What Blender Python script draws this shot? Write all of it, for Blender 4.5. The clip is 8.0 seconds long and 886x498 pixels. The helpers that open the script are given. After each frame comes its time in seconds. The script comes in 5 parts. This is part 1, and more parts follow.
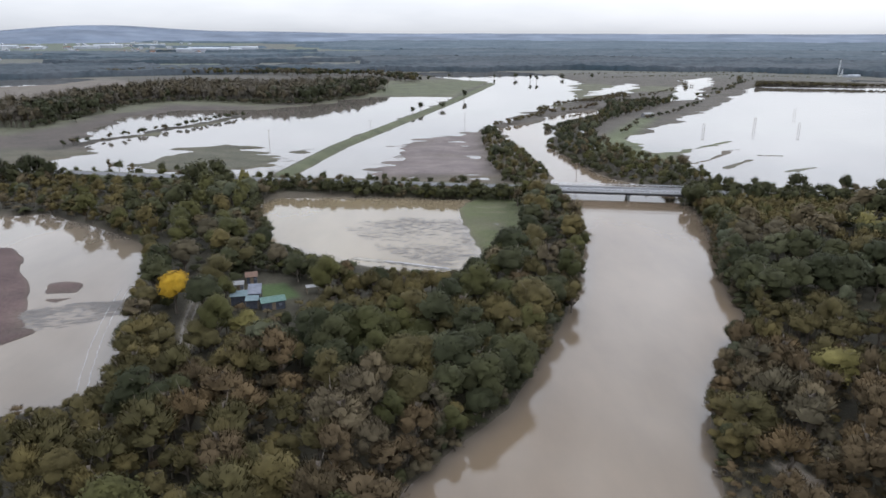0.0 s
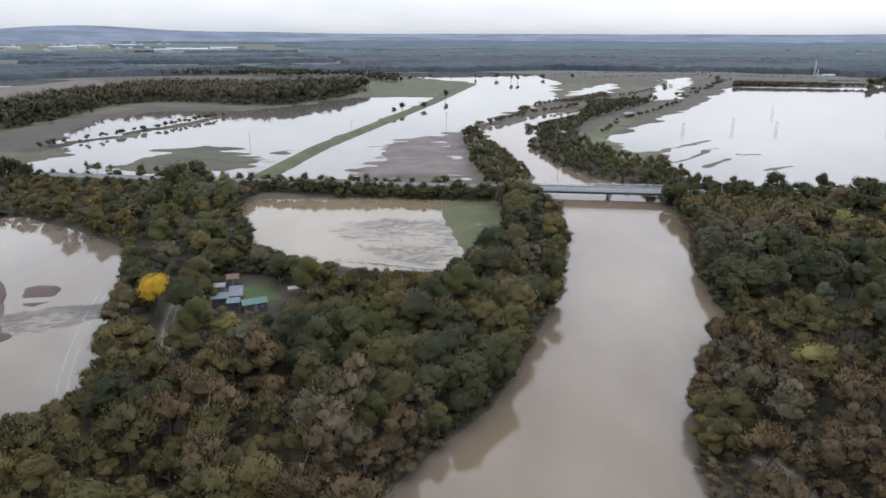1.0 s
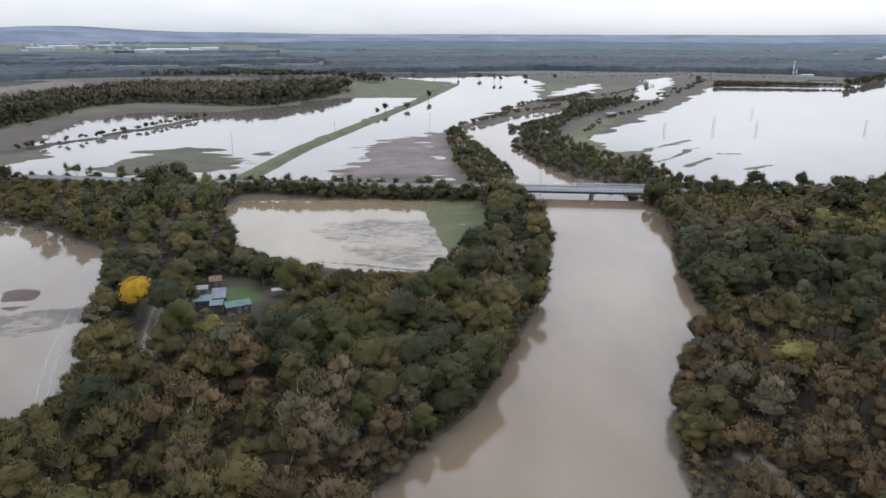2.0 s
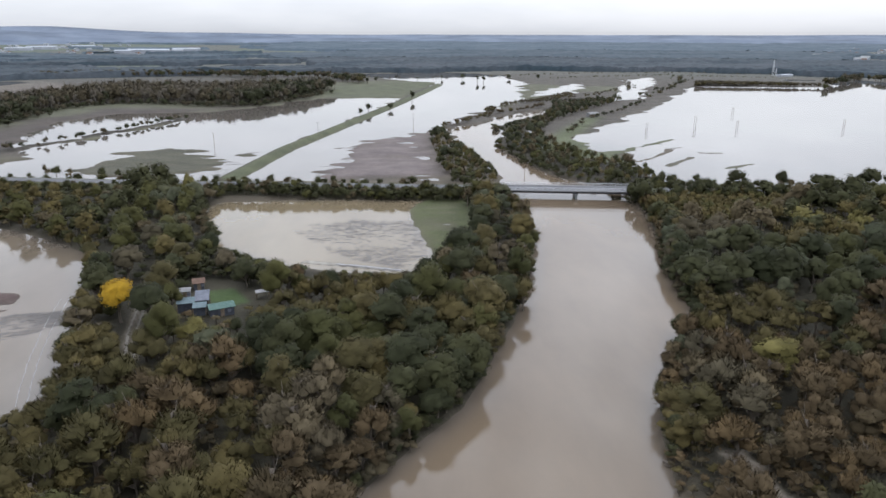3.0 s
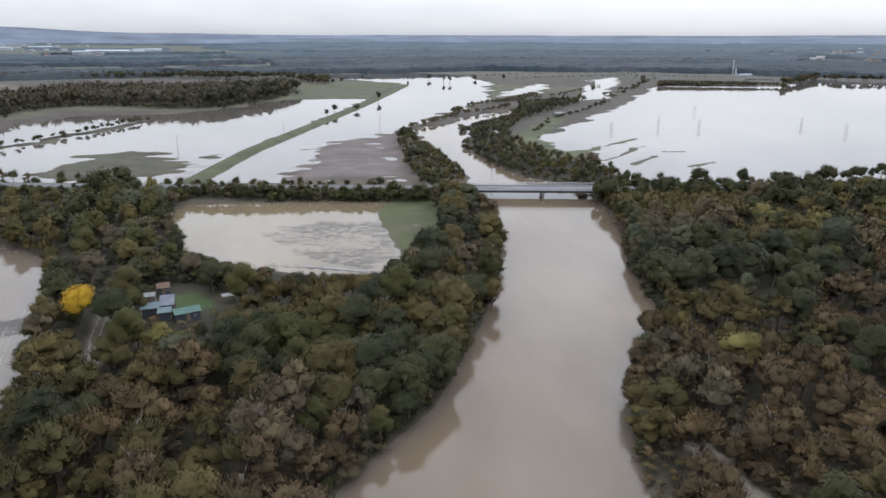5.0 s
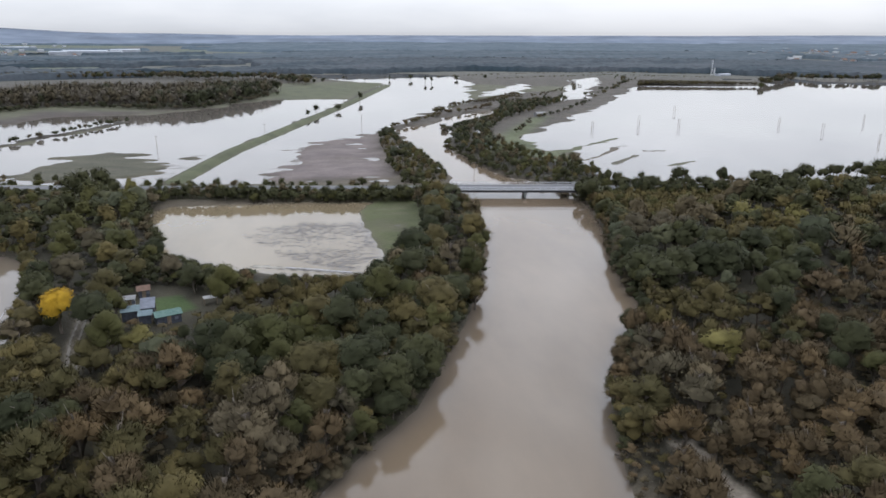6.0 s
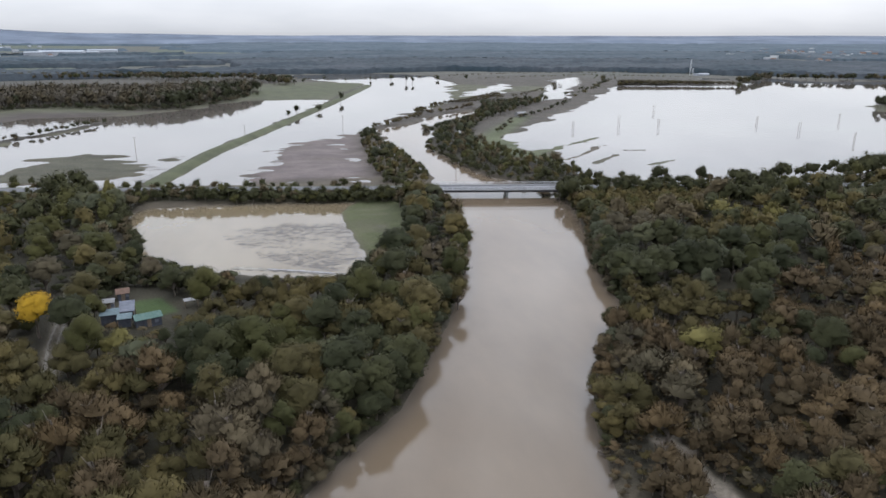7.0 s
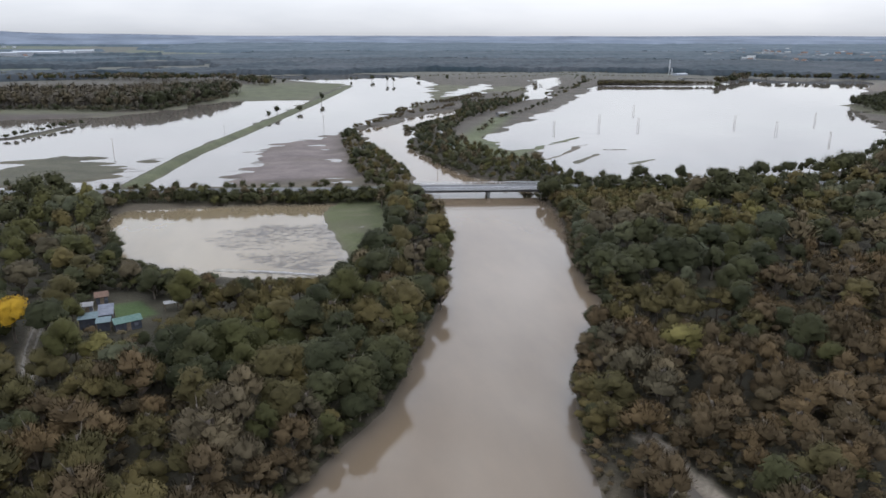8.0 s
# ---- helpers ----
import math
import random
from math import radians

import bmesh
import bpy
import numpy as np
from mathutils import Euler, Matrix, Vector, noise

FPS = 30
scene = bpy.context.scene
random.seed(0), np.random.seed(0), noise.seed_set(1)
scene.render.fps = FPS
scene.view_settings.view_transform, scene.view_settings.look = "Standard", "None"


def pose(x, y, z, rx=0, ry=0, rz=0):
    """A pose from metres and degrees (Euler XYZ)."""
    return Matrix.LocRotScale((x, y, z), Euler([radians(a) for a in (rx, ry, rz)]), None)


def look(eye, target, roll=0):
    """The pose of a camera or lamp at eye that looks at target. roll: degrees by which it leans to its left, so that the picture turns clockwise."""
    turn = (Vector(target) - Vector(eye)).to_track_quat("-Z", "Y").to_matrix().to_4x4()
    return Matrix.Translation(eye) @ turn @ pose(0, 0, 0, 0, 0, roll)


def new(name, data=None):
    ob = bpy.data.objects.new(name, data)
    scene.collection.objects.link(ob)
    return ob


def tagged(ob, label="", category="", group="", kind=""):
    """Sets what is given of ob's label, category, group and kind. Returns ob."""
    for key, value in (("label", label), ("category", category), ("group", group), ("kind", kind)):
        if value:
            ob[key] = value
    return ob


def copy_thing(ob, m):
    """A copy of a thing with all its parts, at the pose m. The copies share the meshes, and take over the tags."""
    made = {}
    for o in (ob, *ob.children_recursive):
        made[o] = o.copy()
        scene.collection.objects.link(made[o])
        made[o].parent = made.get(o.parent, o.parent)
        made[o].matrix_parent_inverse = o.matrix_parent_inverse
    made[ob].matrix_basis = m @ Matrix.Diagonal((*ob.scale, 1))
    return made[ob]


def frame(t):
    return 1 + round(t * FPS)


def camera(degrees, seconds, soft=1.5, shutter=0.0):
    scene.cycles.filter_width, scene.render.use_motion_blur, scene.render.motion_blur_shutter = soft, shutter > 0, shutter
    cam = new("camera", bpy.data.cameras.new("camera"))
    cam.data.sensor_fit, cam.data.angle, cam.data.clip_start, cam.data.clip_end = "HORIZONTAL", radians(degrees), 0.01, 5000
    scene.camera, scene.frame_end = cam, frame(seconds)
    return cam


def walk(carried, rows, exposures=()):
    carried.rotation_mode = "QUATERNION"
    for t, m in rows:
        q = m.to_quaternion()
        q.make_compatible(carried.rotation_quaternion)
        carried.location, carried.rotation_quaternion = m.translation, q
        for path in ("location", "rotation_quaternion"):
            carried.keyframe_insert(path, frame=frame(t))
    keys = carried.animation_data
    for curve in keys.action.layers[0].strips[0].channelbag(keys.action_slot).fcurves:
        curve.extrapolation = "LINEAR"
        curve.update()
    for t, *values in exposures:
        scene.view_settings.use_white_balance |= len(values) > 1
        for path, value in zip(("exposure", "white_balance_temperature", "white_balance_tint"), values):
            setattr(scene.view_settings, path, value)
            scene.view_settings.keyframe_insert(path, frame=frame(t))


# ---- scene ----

# ------------------------------------------------------------ camera
# A drone hovering 65 m over a flooded river, slowly panning to its right.
cam = camera(64.5, 8.0, soft=1.6)
EYE = 65.0
TURNS = [(0.0, 0.0, -17.22), (0.5, -0.845, -17.20), (1.0, -1.495, -17.20), (1.5, -2.171, -17.18), (3.0, -4.171, -17.14), (3.5, -4.831, -17.13),
         (4.0, -5.435, -17.12), (4.5, -6.131, -17.11), (6.0, -8.32, -17.09), (6.5, -9.07, -17.085), (7.0, -9.825, -17.08), (7.5, -10.50, -17.07), (8.0, -11.335, -17.06)]
walk(cam, [(t, pose(0, 0, EYE, 90 + tilt, 0, yaw)) for t, yaw, tilt in TURNS],
     exposures=[(0.0, -0.19), (8.0, -0.32)])

# ------------------------------------------------------------ light
SUN_AZIMUTH, SUN_ELEVATION = radians(34), radians(48)   # azimuth clockwise from +y


def overcast_world():
    w = bpy.data.worlds.new("overcast_sky")
    scene.world = w
    w.use_nodes = True
    nt = w.node_tree
    nt.nodes.clear()
    N, L = nt.nodes.new, nt.links.new
    sky = N("ShaderNodeTexSky")
    sky.sky_type = 'NISHITA'
    sky.sun_disc = False
    sky.sun_elevation, sky.sun_rotation = SUN_ELEVATION, SUN_AZIMUTH
    sky.air_density, sky.dust_density = 1.0, 2.0
    clear = N("ShaderNodeBackground")
    clear.inputs["Strength"].default_value = 0.1
    L(sky.outputs[0], clear.inputs["Color"])
    # flat cloud deck: broad soft bands, thinner and brighter towards the sun
    tc = N("ShaderNodeTexCoord")
    mp = N("ShaderNodeMapping")
    mp.inputs["Scale"].default_value = (1.6, 1.6, 7.0)
    L(tc.outputs["Generated"], mp.inputs["Vector"])
    n1 = N("ShaderNodeTexNoise")
    n1.inputs["Scale"].default_value = 2.2
    n1.inputs["Detail"].default_value = 6
    n1.inputs["Roughness"].default_value = 0.55
    L(mp.outputs[0], n1.inputs["Vector"])
    ramp = N("ShaderNodeValToRGB")
    e = ramp.color_ramp.elements
    e[0].position, e[0].color = 0.36, (0.925, 0.98, 1.085, 1)
    e[1].position, e[1].color = 0.62, (1.070, 1.12, 1.220, 1)
    L(n1.outputs["Fac"], ramp.inputs["Fac"])
    # an overcast dome grows brighter from the horizon to the zenith
    xyz = N("ShaderNodeSeparateXYZ")
    L(tc.outputs["Generated"], xyz.inputs[0])
    up = N("ShaderNodeMath")
    up.operation = 'MAXIMUM'
    up.inputs[1].default_value = 0.0
    L(xyz.outputs["Z"], up.inputs[0])
    power = N("ShaderNodeMath")
    power.operation = 'POWER'
    power.inputs[1].default_value = 0.6
    L(up.outputs[0], power.inputs[0])
    lift = N("ShaderNodeMath")
    lift.operation = 'MULTIPLY_ADD'
    lift.inputs[1].default_value, lift.inputs[2].default_value = 2.3, 0.80
    L(power.outputs[0], lift.inputs[0])
    n2 = N("ShaderNodeTexNoise")
    n2.inputs["Scale"].default_value = 5.5
    n2.inputs["Detail"].default_value = 5
    n2.inputs["Roughness"].default_value = 0.55
    L(tc.outputs["Generated"], n2.inputs["Vector"])
    relief = N("ShaderNodeValToRGB")
    f = relief.color_ramp.elements
    f[0].position, f[0].color = 0.36, (0.70, 0.72, 0.78, 1)
    f[1].position, f[1].color = 0.64, (1.32, 1.34, 1.38, 1)
    L(n2.outputs["Fac"], relief.inputs["Fac"])
    high = N("ShaderNodeMapRange")
    high.inputs["From Min"].default_value, high.inputs["From Max"].default_value = 0.10, 0.42
    L(up.outputs[0], high.inputs["Value"])
    deck = N("ShaderNodeMix")
    deck.data_type, deck.blend_type = 'RGBA', 'MULTIPLY'
    L(high.outputs[0], deck.inputs["Factor"])
    L(ramp.outputs[0], deck.inputs["A"])
    L(relief.outputs[0], deck.inputs["B"])
    # the deck is thinner towards the sun
    toward = N("ShaderNodeVectorMath")
    toward.operation = 'DOT_PRODUCT'
    toward.inputs[1].default_value = (math.sin(SUN_AZIMUTH) * math.cos(SUN_ELEVATION), math.cos(SUN_AZIMUTH) * math.cos(SUN_ELEVATION), math.sin(SUN_ELEVATION))
    L(tc.outputs["Generated"], toward.inputs[0])
    thin = N("ShaderNodeMath")
    thin.operation = 'MULTIPLY_ADD'
    thin.inputs[1].default_value, thin.inputs[2].default_value = 0.28, 0.86
    L(toward.outputs["Value"], thin.inputs[0])
    glow = N("ShaderNodeMath")
    glow.operation = 'MULTIPLY'
    L(lift.outputs[0], glow.inputs[0])
    L(thin.outputs[0], glow.inputs[1])
    cloud = N("ShaderNodeBackground")
    L(glow.outputs[0], cloud.inputs["Strength"])
    L(deck.outputs["Result"], cloud.inputs["Color"])
    mix = N("ShaderNodeMixShader")
    mix.inputs[0].default_value = 0.88
    L(clear.outputs[0], mix.inputs[1])
    L(cloud.outputs[0], mix.inputs[2])
    out = N("ShaderNodeOutputWorld")
    L(mix.outputs[0], out.inputs["Surface"])


overcast_world()
sun = new("sun", bpy.data.lights.new("sun", 'SUN'))
sun.data.energy, sun.data.angle, sun.data.color = 0.5, radians(22), (1.0, 0.96, 0.90)
sun.matrix_world = look((200 * math.sin(SUN_AZIMUTH), 200 * math.cos(SUN_AZIMUTH), 200 * math.tan(SUN_ELEVATION)), (0, 0, 0))

# ------------------------------------------------------------ materials


def material(name, rough=0.8, spec=0.3):
    m = bpy.data.materials.new(name)
    m.use_nodes = True
    b = m.node_tree.nodes["Principled BSDF"]
    b.inputs["Roughness"].default_value = rough
    b.inputs["Specular IOR Level"].default_value = spec
    return m, m.node_tree, b


def noise_node(nt, scale, detail=4, rough=0.55, stretch=None, vec="Object"):
    tc = nt.nodes.new("ShaderNodeTexCoord")
    n = nt.nodes.new("ShaderNodeTexNoise")
    n.inputs["Scale"].default_value = scale
    n.inputs["Detail"].default_value = detail
    n.inputs["Roughness"].default_value = rough
    if stretch:
        mp = nt.nodes.new("ShaderNodeMapping")
        mp.inputs["Scale"].default_value = stretch[:3]
        mp.inputs["Rotation"].default_value = (0, 0, radians(stretch[3]) if len(stretch) > 3 else 0)
        nt.links.new(tc.outputs[vec], mp.inputs["Vector"])
        nt.links.new(mp.outputs[0], n.inputs["Vector"])
    else:
        nt.links.new(tc.outputs[vec], n.inputs["Vector"])
    return n


def ramp_node(nt, source, stops):
    r = nt.nodes.new("ShaderNodeValToRGB")
    els = r.color_ramp.elements
    while len(els) < len(stops):
        els.new(0.5)
    for el, (p, c) in zip(els, stops):
        el.position, el.color = p, (*c, 1)
    nt.links.new(source, r.inputs["Fac"])
    return r


def mult(nt, a, b, fac=1.0, kind='MULTIPLY'):
    m = nt.nodes.new("ShaderNodeMix")
    m.data_type, m.blend_type = 'RGBA', kind
    m.inputs["Factor"].default_value = fac
    nt.links.new(a, m.inputs["A"])
    nt.links.new(b, m.inputs["B"])
    return m.outputs["Result"]


def bump(nt, bsdf, source, strength, distance):
    bp = nt.nodes.new("ShaderNodeBump")
    bp.inputs["Strength"].default_value = strength
    bp.inputs["Distance"].default_value = distance
    nt.links.new(source, bp.inputs["Height"])
    nt.links.new(bp.outputs[0], bsdf.inputs["Normal"])


def grey(v):
    return (v, v, v)


def leaf_material(name, dark, light, rough=0.8):
    m, nt, b = material(name, rough, 0.06)
    g = nt.nodes.new("ShaderNodeNewGeometry")
    oi = nt.nodes.new("ShaderNodeObjectInfo")
    mid = [(p + q) / 2 for p, q in zip(dark, light)]
    r1 = ramp_node(nt, g.outputs["Random Per Island"], [(0.0, [(p + q) / 2 for p, q in zip(dark, mid)]), (1.0, [(p + q) / 2 for p, q in zip(light, mid)])])
    r2 = ramp_node(nt, oi.outputs["Random"], [(0.0, (0.68, 0.72, 0.70)), (0.5, (0.94, 0.94, 0.92)), (1.0, (1.18, 1.13, 1.0))])
    n = noise_node(nt, 0.35, 2, vec="Object")
    r3 = ramp_node(nt, n.outputs["Fac"], [(0.35, grey(0.72)), (0.65, grey(1.25))])
    c = mult(nt, mult(nt, r1.outputs[0], r2.outputs[0]), r3.outputs[0])
    nt.links.new(c, b.inputs["Base Color"])
    return m


LEAVES = {
    "dark_green": leaf_material("leaves_dark_green", (0.024, 0.025, 0.013), (0.037, 0.039, 0.019)),
    "green": leaf_material("leaves_green", (0.034, 0.034, 0.013), (0.049, 0.048, 0.019)),
    "olive": leaf_material("leaves_olive", (0.048, 0.039, 0.017), (0.070, 0.058, 0.025)),
    "yellow_green": leaf_material("leaves_yellow_green", (0.067, 0.061, 0.023), (0.093, 0.083, 0.032)),
    "russet": leaf_material("leaves_russet", (0.053, 0.038, 0.021), (0.078, 0.056, 0.032)),
    "grey_brown": leaf_material("leaves_grey_brown", (0.060, 0.048, 0.030), (0.086, 0.070, 0.045)),
    "silver_green": leaf_material("leaves_silver_green", (0.044, 0.046, 0.027), (0.063, 0.065, 0.039)),
    "umber": leaf_material("leaves_umber", (0.048, 0.039, 0.024), (0.072, 0.059, 0.037)),
    "golden": leaf_material("leaves_golden", (0.234, 0.135, 0.013), (0.333, 0.203, 0.020)),
    "tan": leaf_material("leaves_tan", (0.082, 0.070, 0.055), (0.112, 0.096, 0.076)),
}


def bark_material():
    m, nt, b = material("bark", 0.9, 0.2)
    n = noise_node(nt, 3.0, 5, stretch=(1, 1, 0.2))
    r = ramp_node(nt, n.outputs["Fac"], [(0.3, (0.055, 0.045, 0.036)), (0.7, (0.16, 0.135, 0.11))])
    nt.links.new(r.outputs[0], b.inputs["Base Color"])
    bump(nt, b, n.outputs["Fac"], 0.6, 0.05)
    return m


BARK = bark_material()


def ground_material():
    m, nt, b = material("soil_and_grass", 0.9, 0.25)
    at = nt.nodes.new("ShaderNodeAttribute")
    at.attribute_name = "soil"
    n1 = noise_node(nt, 0.06, 6, 0.6)
    r1 = ramp_node(nt, n1.outputs["Fac"], [(0.3, grey(0.7)), (0.7, grey(1.3))])
    n2 = noise_node(nt, 1.3, 5, 0.7)
    r2 = ramp_node(nt, n2.outputs["Fac"], [(0.3, (0.72, 0.70, 0.66)), (0.7, (1.25, 1.25, 1.2))])
    c = mult(nt, mult(nt, at.outputs["Color"], r1.outputs[0]), r2.outputs[0])
    nt.links.new(c, b.inputs["Base Color"])
    bump(nt, b, n2.outputs["Fac"], 0.8, 0.25)
    return m


def water_material():
    m, nt, b = material("muddy_flood_water", 0.06, 0.5)
    b.inputs["IOR"].default_value = 1.33
    at = nt.nodes.new("ShaderNodeAttribute")
    at.attribute_name = "silt"
    n1 = noise_node(nt, 0.03, 7, 0.62, stretch=(1.0, 0.4, 1.0, 8))
    r1 = ramp_node(nt, n1.outputs["Fac"], [(0.3, grey(0.82)), (0.7, grey(1.18))])
    nt.links.new(mult(nt, at.outputs["Color"], r1.outputs[0]), b.inputs["Base Color"])
    n3 = noise_node(nt, 0.012, 4, 0.6, stretch=(1.0, 0.5, 1.0, 20))
    r3 = ramp_node(nt, n3.outputs["Fac"], [(0.35, grey(0.5)), (0.65, grey(1.5))])
    ruffle = nt.nodes.new("ShaderNodeMath")
    ruffle.operation = 'MULTIPLY'
    nt.links.new(at.outputs["Alpha"], ruffle.inputs[0])
    nt.links.new(r3.outputs[0], ruffle.inputs[1])
    nt.links.new(ruffle.outputs[0], b.inputs["Roughness"])
    n2 = noise_node(nt, 0.45, 5, 0.6)
    bump(nt, b, n2.outputs["Fac"], 0.22, 0.03)
    lift = nt.nodes.new("ShaderNodeMath")
    lift.operation = 'MULTIPLY'
    lift.inputs[1].default_value = 3.2
    nt.links.new(at.outputs["Alpha"], lift.inputs[0])
    nt.links.new(lift.outputs[0], b.inputs["Normal"].links[0].from_node.inputs["Strength"])
    return m


def woods_material(name, dark, light, fine=0.09):
    m, nt, b = material(name, 0.9, 0.1)
    n1 = noise_node(nt, 0.006, 5, 0.6)
    n2 = noise_node(nt, fine, 4, 0.7)
    r1 = ramp_node(nt, n1.outputs["Fac"], [(0.35, dark), (0.65, light)])
    r2 = ramp_node(nt, n2.outputs["Fac"], [(0.3, grey(0.70)), (0.7, grey(1.25))])
    nt.links.new(mult(nt, r1.outputs[0], r2.outputs[0]), b.inputs["Base Color"])
    return m


# aerial haze is put into these base colours: bluer and paler band by band
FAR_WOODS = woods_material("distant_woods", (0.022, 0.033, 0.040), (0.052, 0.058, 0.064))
MIDDLE_WOODS = woods_material("haze_tinted_woods", (0.031, 0.046, 0.056), (0.060, 0.073, 0.083))
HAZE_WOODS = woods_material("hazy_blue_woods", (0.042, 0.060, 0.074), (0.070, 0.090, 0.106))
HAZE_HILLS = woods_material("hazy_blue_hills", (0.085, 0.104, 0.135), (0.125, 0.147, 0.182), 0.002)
GROUND, WATER = ground_material(), water_material()


def plain(name, a, b2, rough=0.6, scale=2.0, metal=0.0, spec=0.4):
    m, nt, b = material(name, rough, spec)
    n = noise_node(nt, scale, 5, 0.6)
    r = ramp_node(nt, n.outputs["Fac"], [(0.3, a), (0.7, b2)])
    nt.links.new(r.outputs[0], b.inputs["Base Color"])
    b.inputs["Metallic"].default_value = metal
    bump(nt, b, n.outputs["Fac"], 0.3, 0.02)
    return m


CONCRETE = plain("concrete", (0.15, 0.17, 0.17), (0.28, 0.275, 0.27), 0.85, 0.8)
DARK_CONCRETE = plain("weathered_concrete", (0.10, 0.10, 0.10), (0.19, 0.185, 0.18), 0.9, 0.8)
STEEL = plain("galvanised_steel", (0.40, 0.41, 0.43), (0.56, 0.57, 0.58), 0.5, 3.0, 0.2)
WHITE_PAINT = plain("white_paint", (0.52, 0.53, 0.54), (0.72, 0.72, 0.71), 0.6, 0.5)
DULL_WHITE = plain("dull_white_render", (0.27, 0.29, 0.32), (0.40, 0.42, 0.45), 0.7, 0.05)
TIMBER = plain("weathered_timber", (0.10, 0.075, 0.05), (0.22, 0.17, 0.12), 0.85, 4.0)
GREEN_METAL = plain("green_metal_roof", (0.060, 0.105, 0.090), (0.105, 0.155, 0.138), 0.8, 1.5, 0.0, 0.12)
BLUE_METAL = plain("pale_blue_roof_sheet", (0.070, 0.098, 0.105), (0.125, 0.158, 0.168), 0.8, 1.5, 0.0, 0.12)
RED_TILE = plain("red_roof_tile", (0.085, 0.050, 0.034), (0.14, 0.085, 0.060), 0.8, 1.0)

# ------------------------------------------------------------ plan helpers


def lattice(x, y, seed):
    ix, iy = np.floor(x), np.floor(y)
    fx, fy = x - ix, y - iy
    fx, fy = fx * fx * (3 - 2 * fx), fy * fy * (3 - 2 * fy)

    def h(a, b):
        v = np.sin(a * 127.1 + b * 311.7 + seed * 74.7) * 43758.5453
        return v - np.floor(v)
    return (h(ix, iy) * (1 - fx) + h(ix + 1, iy) * fx) * (1 - fy) + (h(ix, iy + 1) * (1 - fx) + h(ix + 1, iy + 1) * fx) * fy


def fbm(x, y, size, seed=0, octaves=4):
    """Noise from -1 to 1 whose largest forms are that many metres across."""
    v, amp, tot = 0.0, 1.0, 0.0
    for k in range(octaves):
        v = v + amp * lattice(x / size * 2 ** k + 17.3 * k, y / size * 2 ** k - 9.1 * k, seed + k)
        tot += amp
        amp *= 0.5
    return 2 * v / tot - 1


def sdist(x, y, poly):
    """Signed distance to a closed outline: negative inside."""
    x, y = np.asarray(x, float), np.asarray(y, float)
    best = np.full(x.shape, 1e9)
    inside = np.zeros(x.shape, bool)
    for (ax, ay), (bx, by) in zip(poly, poly[1:] + poly[:1]):
        ex, ey = bx - ax, by - ay
        t = np.clip(((x - ax) * ex + (y - ay) * ey) / (ex * ex + ey * ey), 0, 1)
        best = np.minimum(best, np.hypot(x - ax - t * ex, y - ay - t * ey))
        if by != ay:
            inside ^= ((ay > y) != (by > y)) & (x < (y - ay) * ex / (by - ay) + ax)
    return np.where(inside, -best, best)


def ldist(x, y, line):
    """Distance to an open line."""
    best = np.full(np.shape(x), 1e9)
    for (ax, ay), (bx, by) in zip(line, line[1:]):
        ex, ey = bx - ax, by - ay
        t = np.clip(((x - ax) * ex + (y - ay) * ey) / (ex * ex + ey * ey), 0, 1)
        best = np.minimum(best, np.hypot(x - ax - t * ex, y - ay - t * ey))
    return best


def step(a, b, v):
    t = np.clip((v - a) / (b - a), 0, 1)
    return t * t * (3 - 2 * t)


# ------------------------------------------------------------ the plan, in metres
RIVER = [(-30, -60), (-11, 64), (-6, 87), (5, 102), (13, 112), (19, 127), (27, 147), (37, 177), (46, 217), (49, 267), (50, 300),
         (51, 316), (46, 360), (37, 440), (35, 499), (59, 518), (100, 581), (139, 625), (133, 589), (97, 539), (74, 509),
         (63, 406), (72, 344), (80, 314), (97, 293), (96, 264), (92, 236), (85, 211), (78.5, 188), (74, 171), (73, 157), (69, 147), (61, 138), (51, 121), (45, 105),
         (42, 94), (36, 64), (30, -60)]
LEFT_FLOOD = [(-260, 250), (-160, 251), (-149, 254), (-124, 238), (-93, 214), (-85, 189), (-75, 155), (-67, 131), (-66, 121),
              (-70, 113), (-80, 108), (-95, 98), (-200, 90)]
MID_FLOOD = [(-74, 266), (-68, 281), (0, 281), (18, 278), (9, 266), (7, 238), (12, 211), (9, 190), (-2, 186), (-27, 194), (-39, 203),
             (-58, 219)]
WEST_FLOOD = [(-200, 400), (-225, 440), (-250, 560), (-225, 615), (-154, 620), (-120, 660), (-72, 745), (14, 745), (-38, 518), (-66, 400), (-80, 318), (-200, 325)]
EAST_FLOOD = [(-73, 320), (-61, 400), (-40, 487), (0, 649), (45, 847), (62, 960), (-43, 1116), (-41, 1195), (110, 1212), (179, 1131),
              (176, 942), (122, 676), (68, 581), (40, 518), (21, 470), (19, 318)]
FAR_FLOOD_A = [(151, 756), (185, 847), (253, 953), (246, 912), (196, 769)]
FAR_FLOOD_B = [(218, 693), (331, 998), (401, 1074), (260, 717)]
NORTH_EAST_FLOOD = [(118, 450), (204, 573), (371, 865), (390, 882), (535, 852), (577, 900), (660, 975), (668, 919), (794, 880), (620, 696),
                    (510, 585), (463, 520), (439, 475), (401, 421), (350, 340), (261, 290), (197, 280), (125, 298), (118, 350), (118, 396)]
FAR_WEST_FLOOD = [(-620, 847), (-491, 915), (-500, 985), (-700, 1060)]
RED_SOIL = [(-240, 217), (-135, 213), (-113, 181), (-98, 155), (-92, 145), (-95, 138), (-180, 125)]
GREEN_PATCH = [(7, 272), (15, 282), (30, 275), (26, 211), (12, 206), (6, 238)]
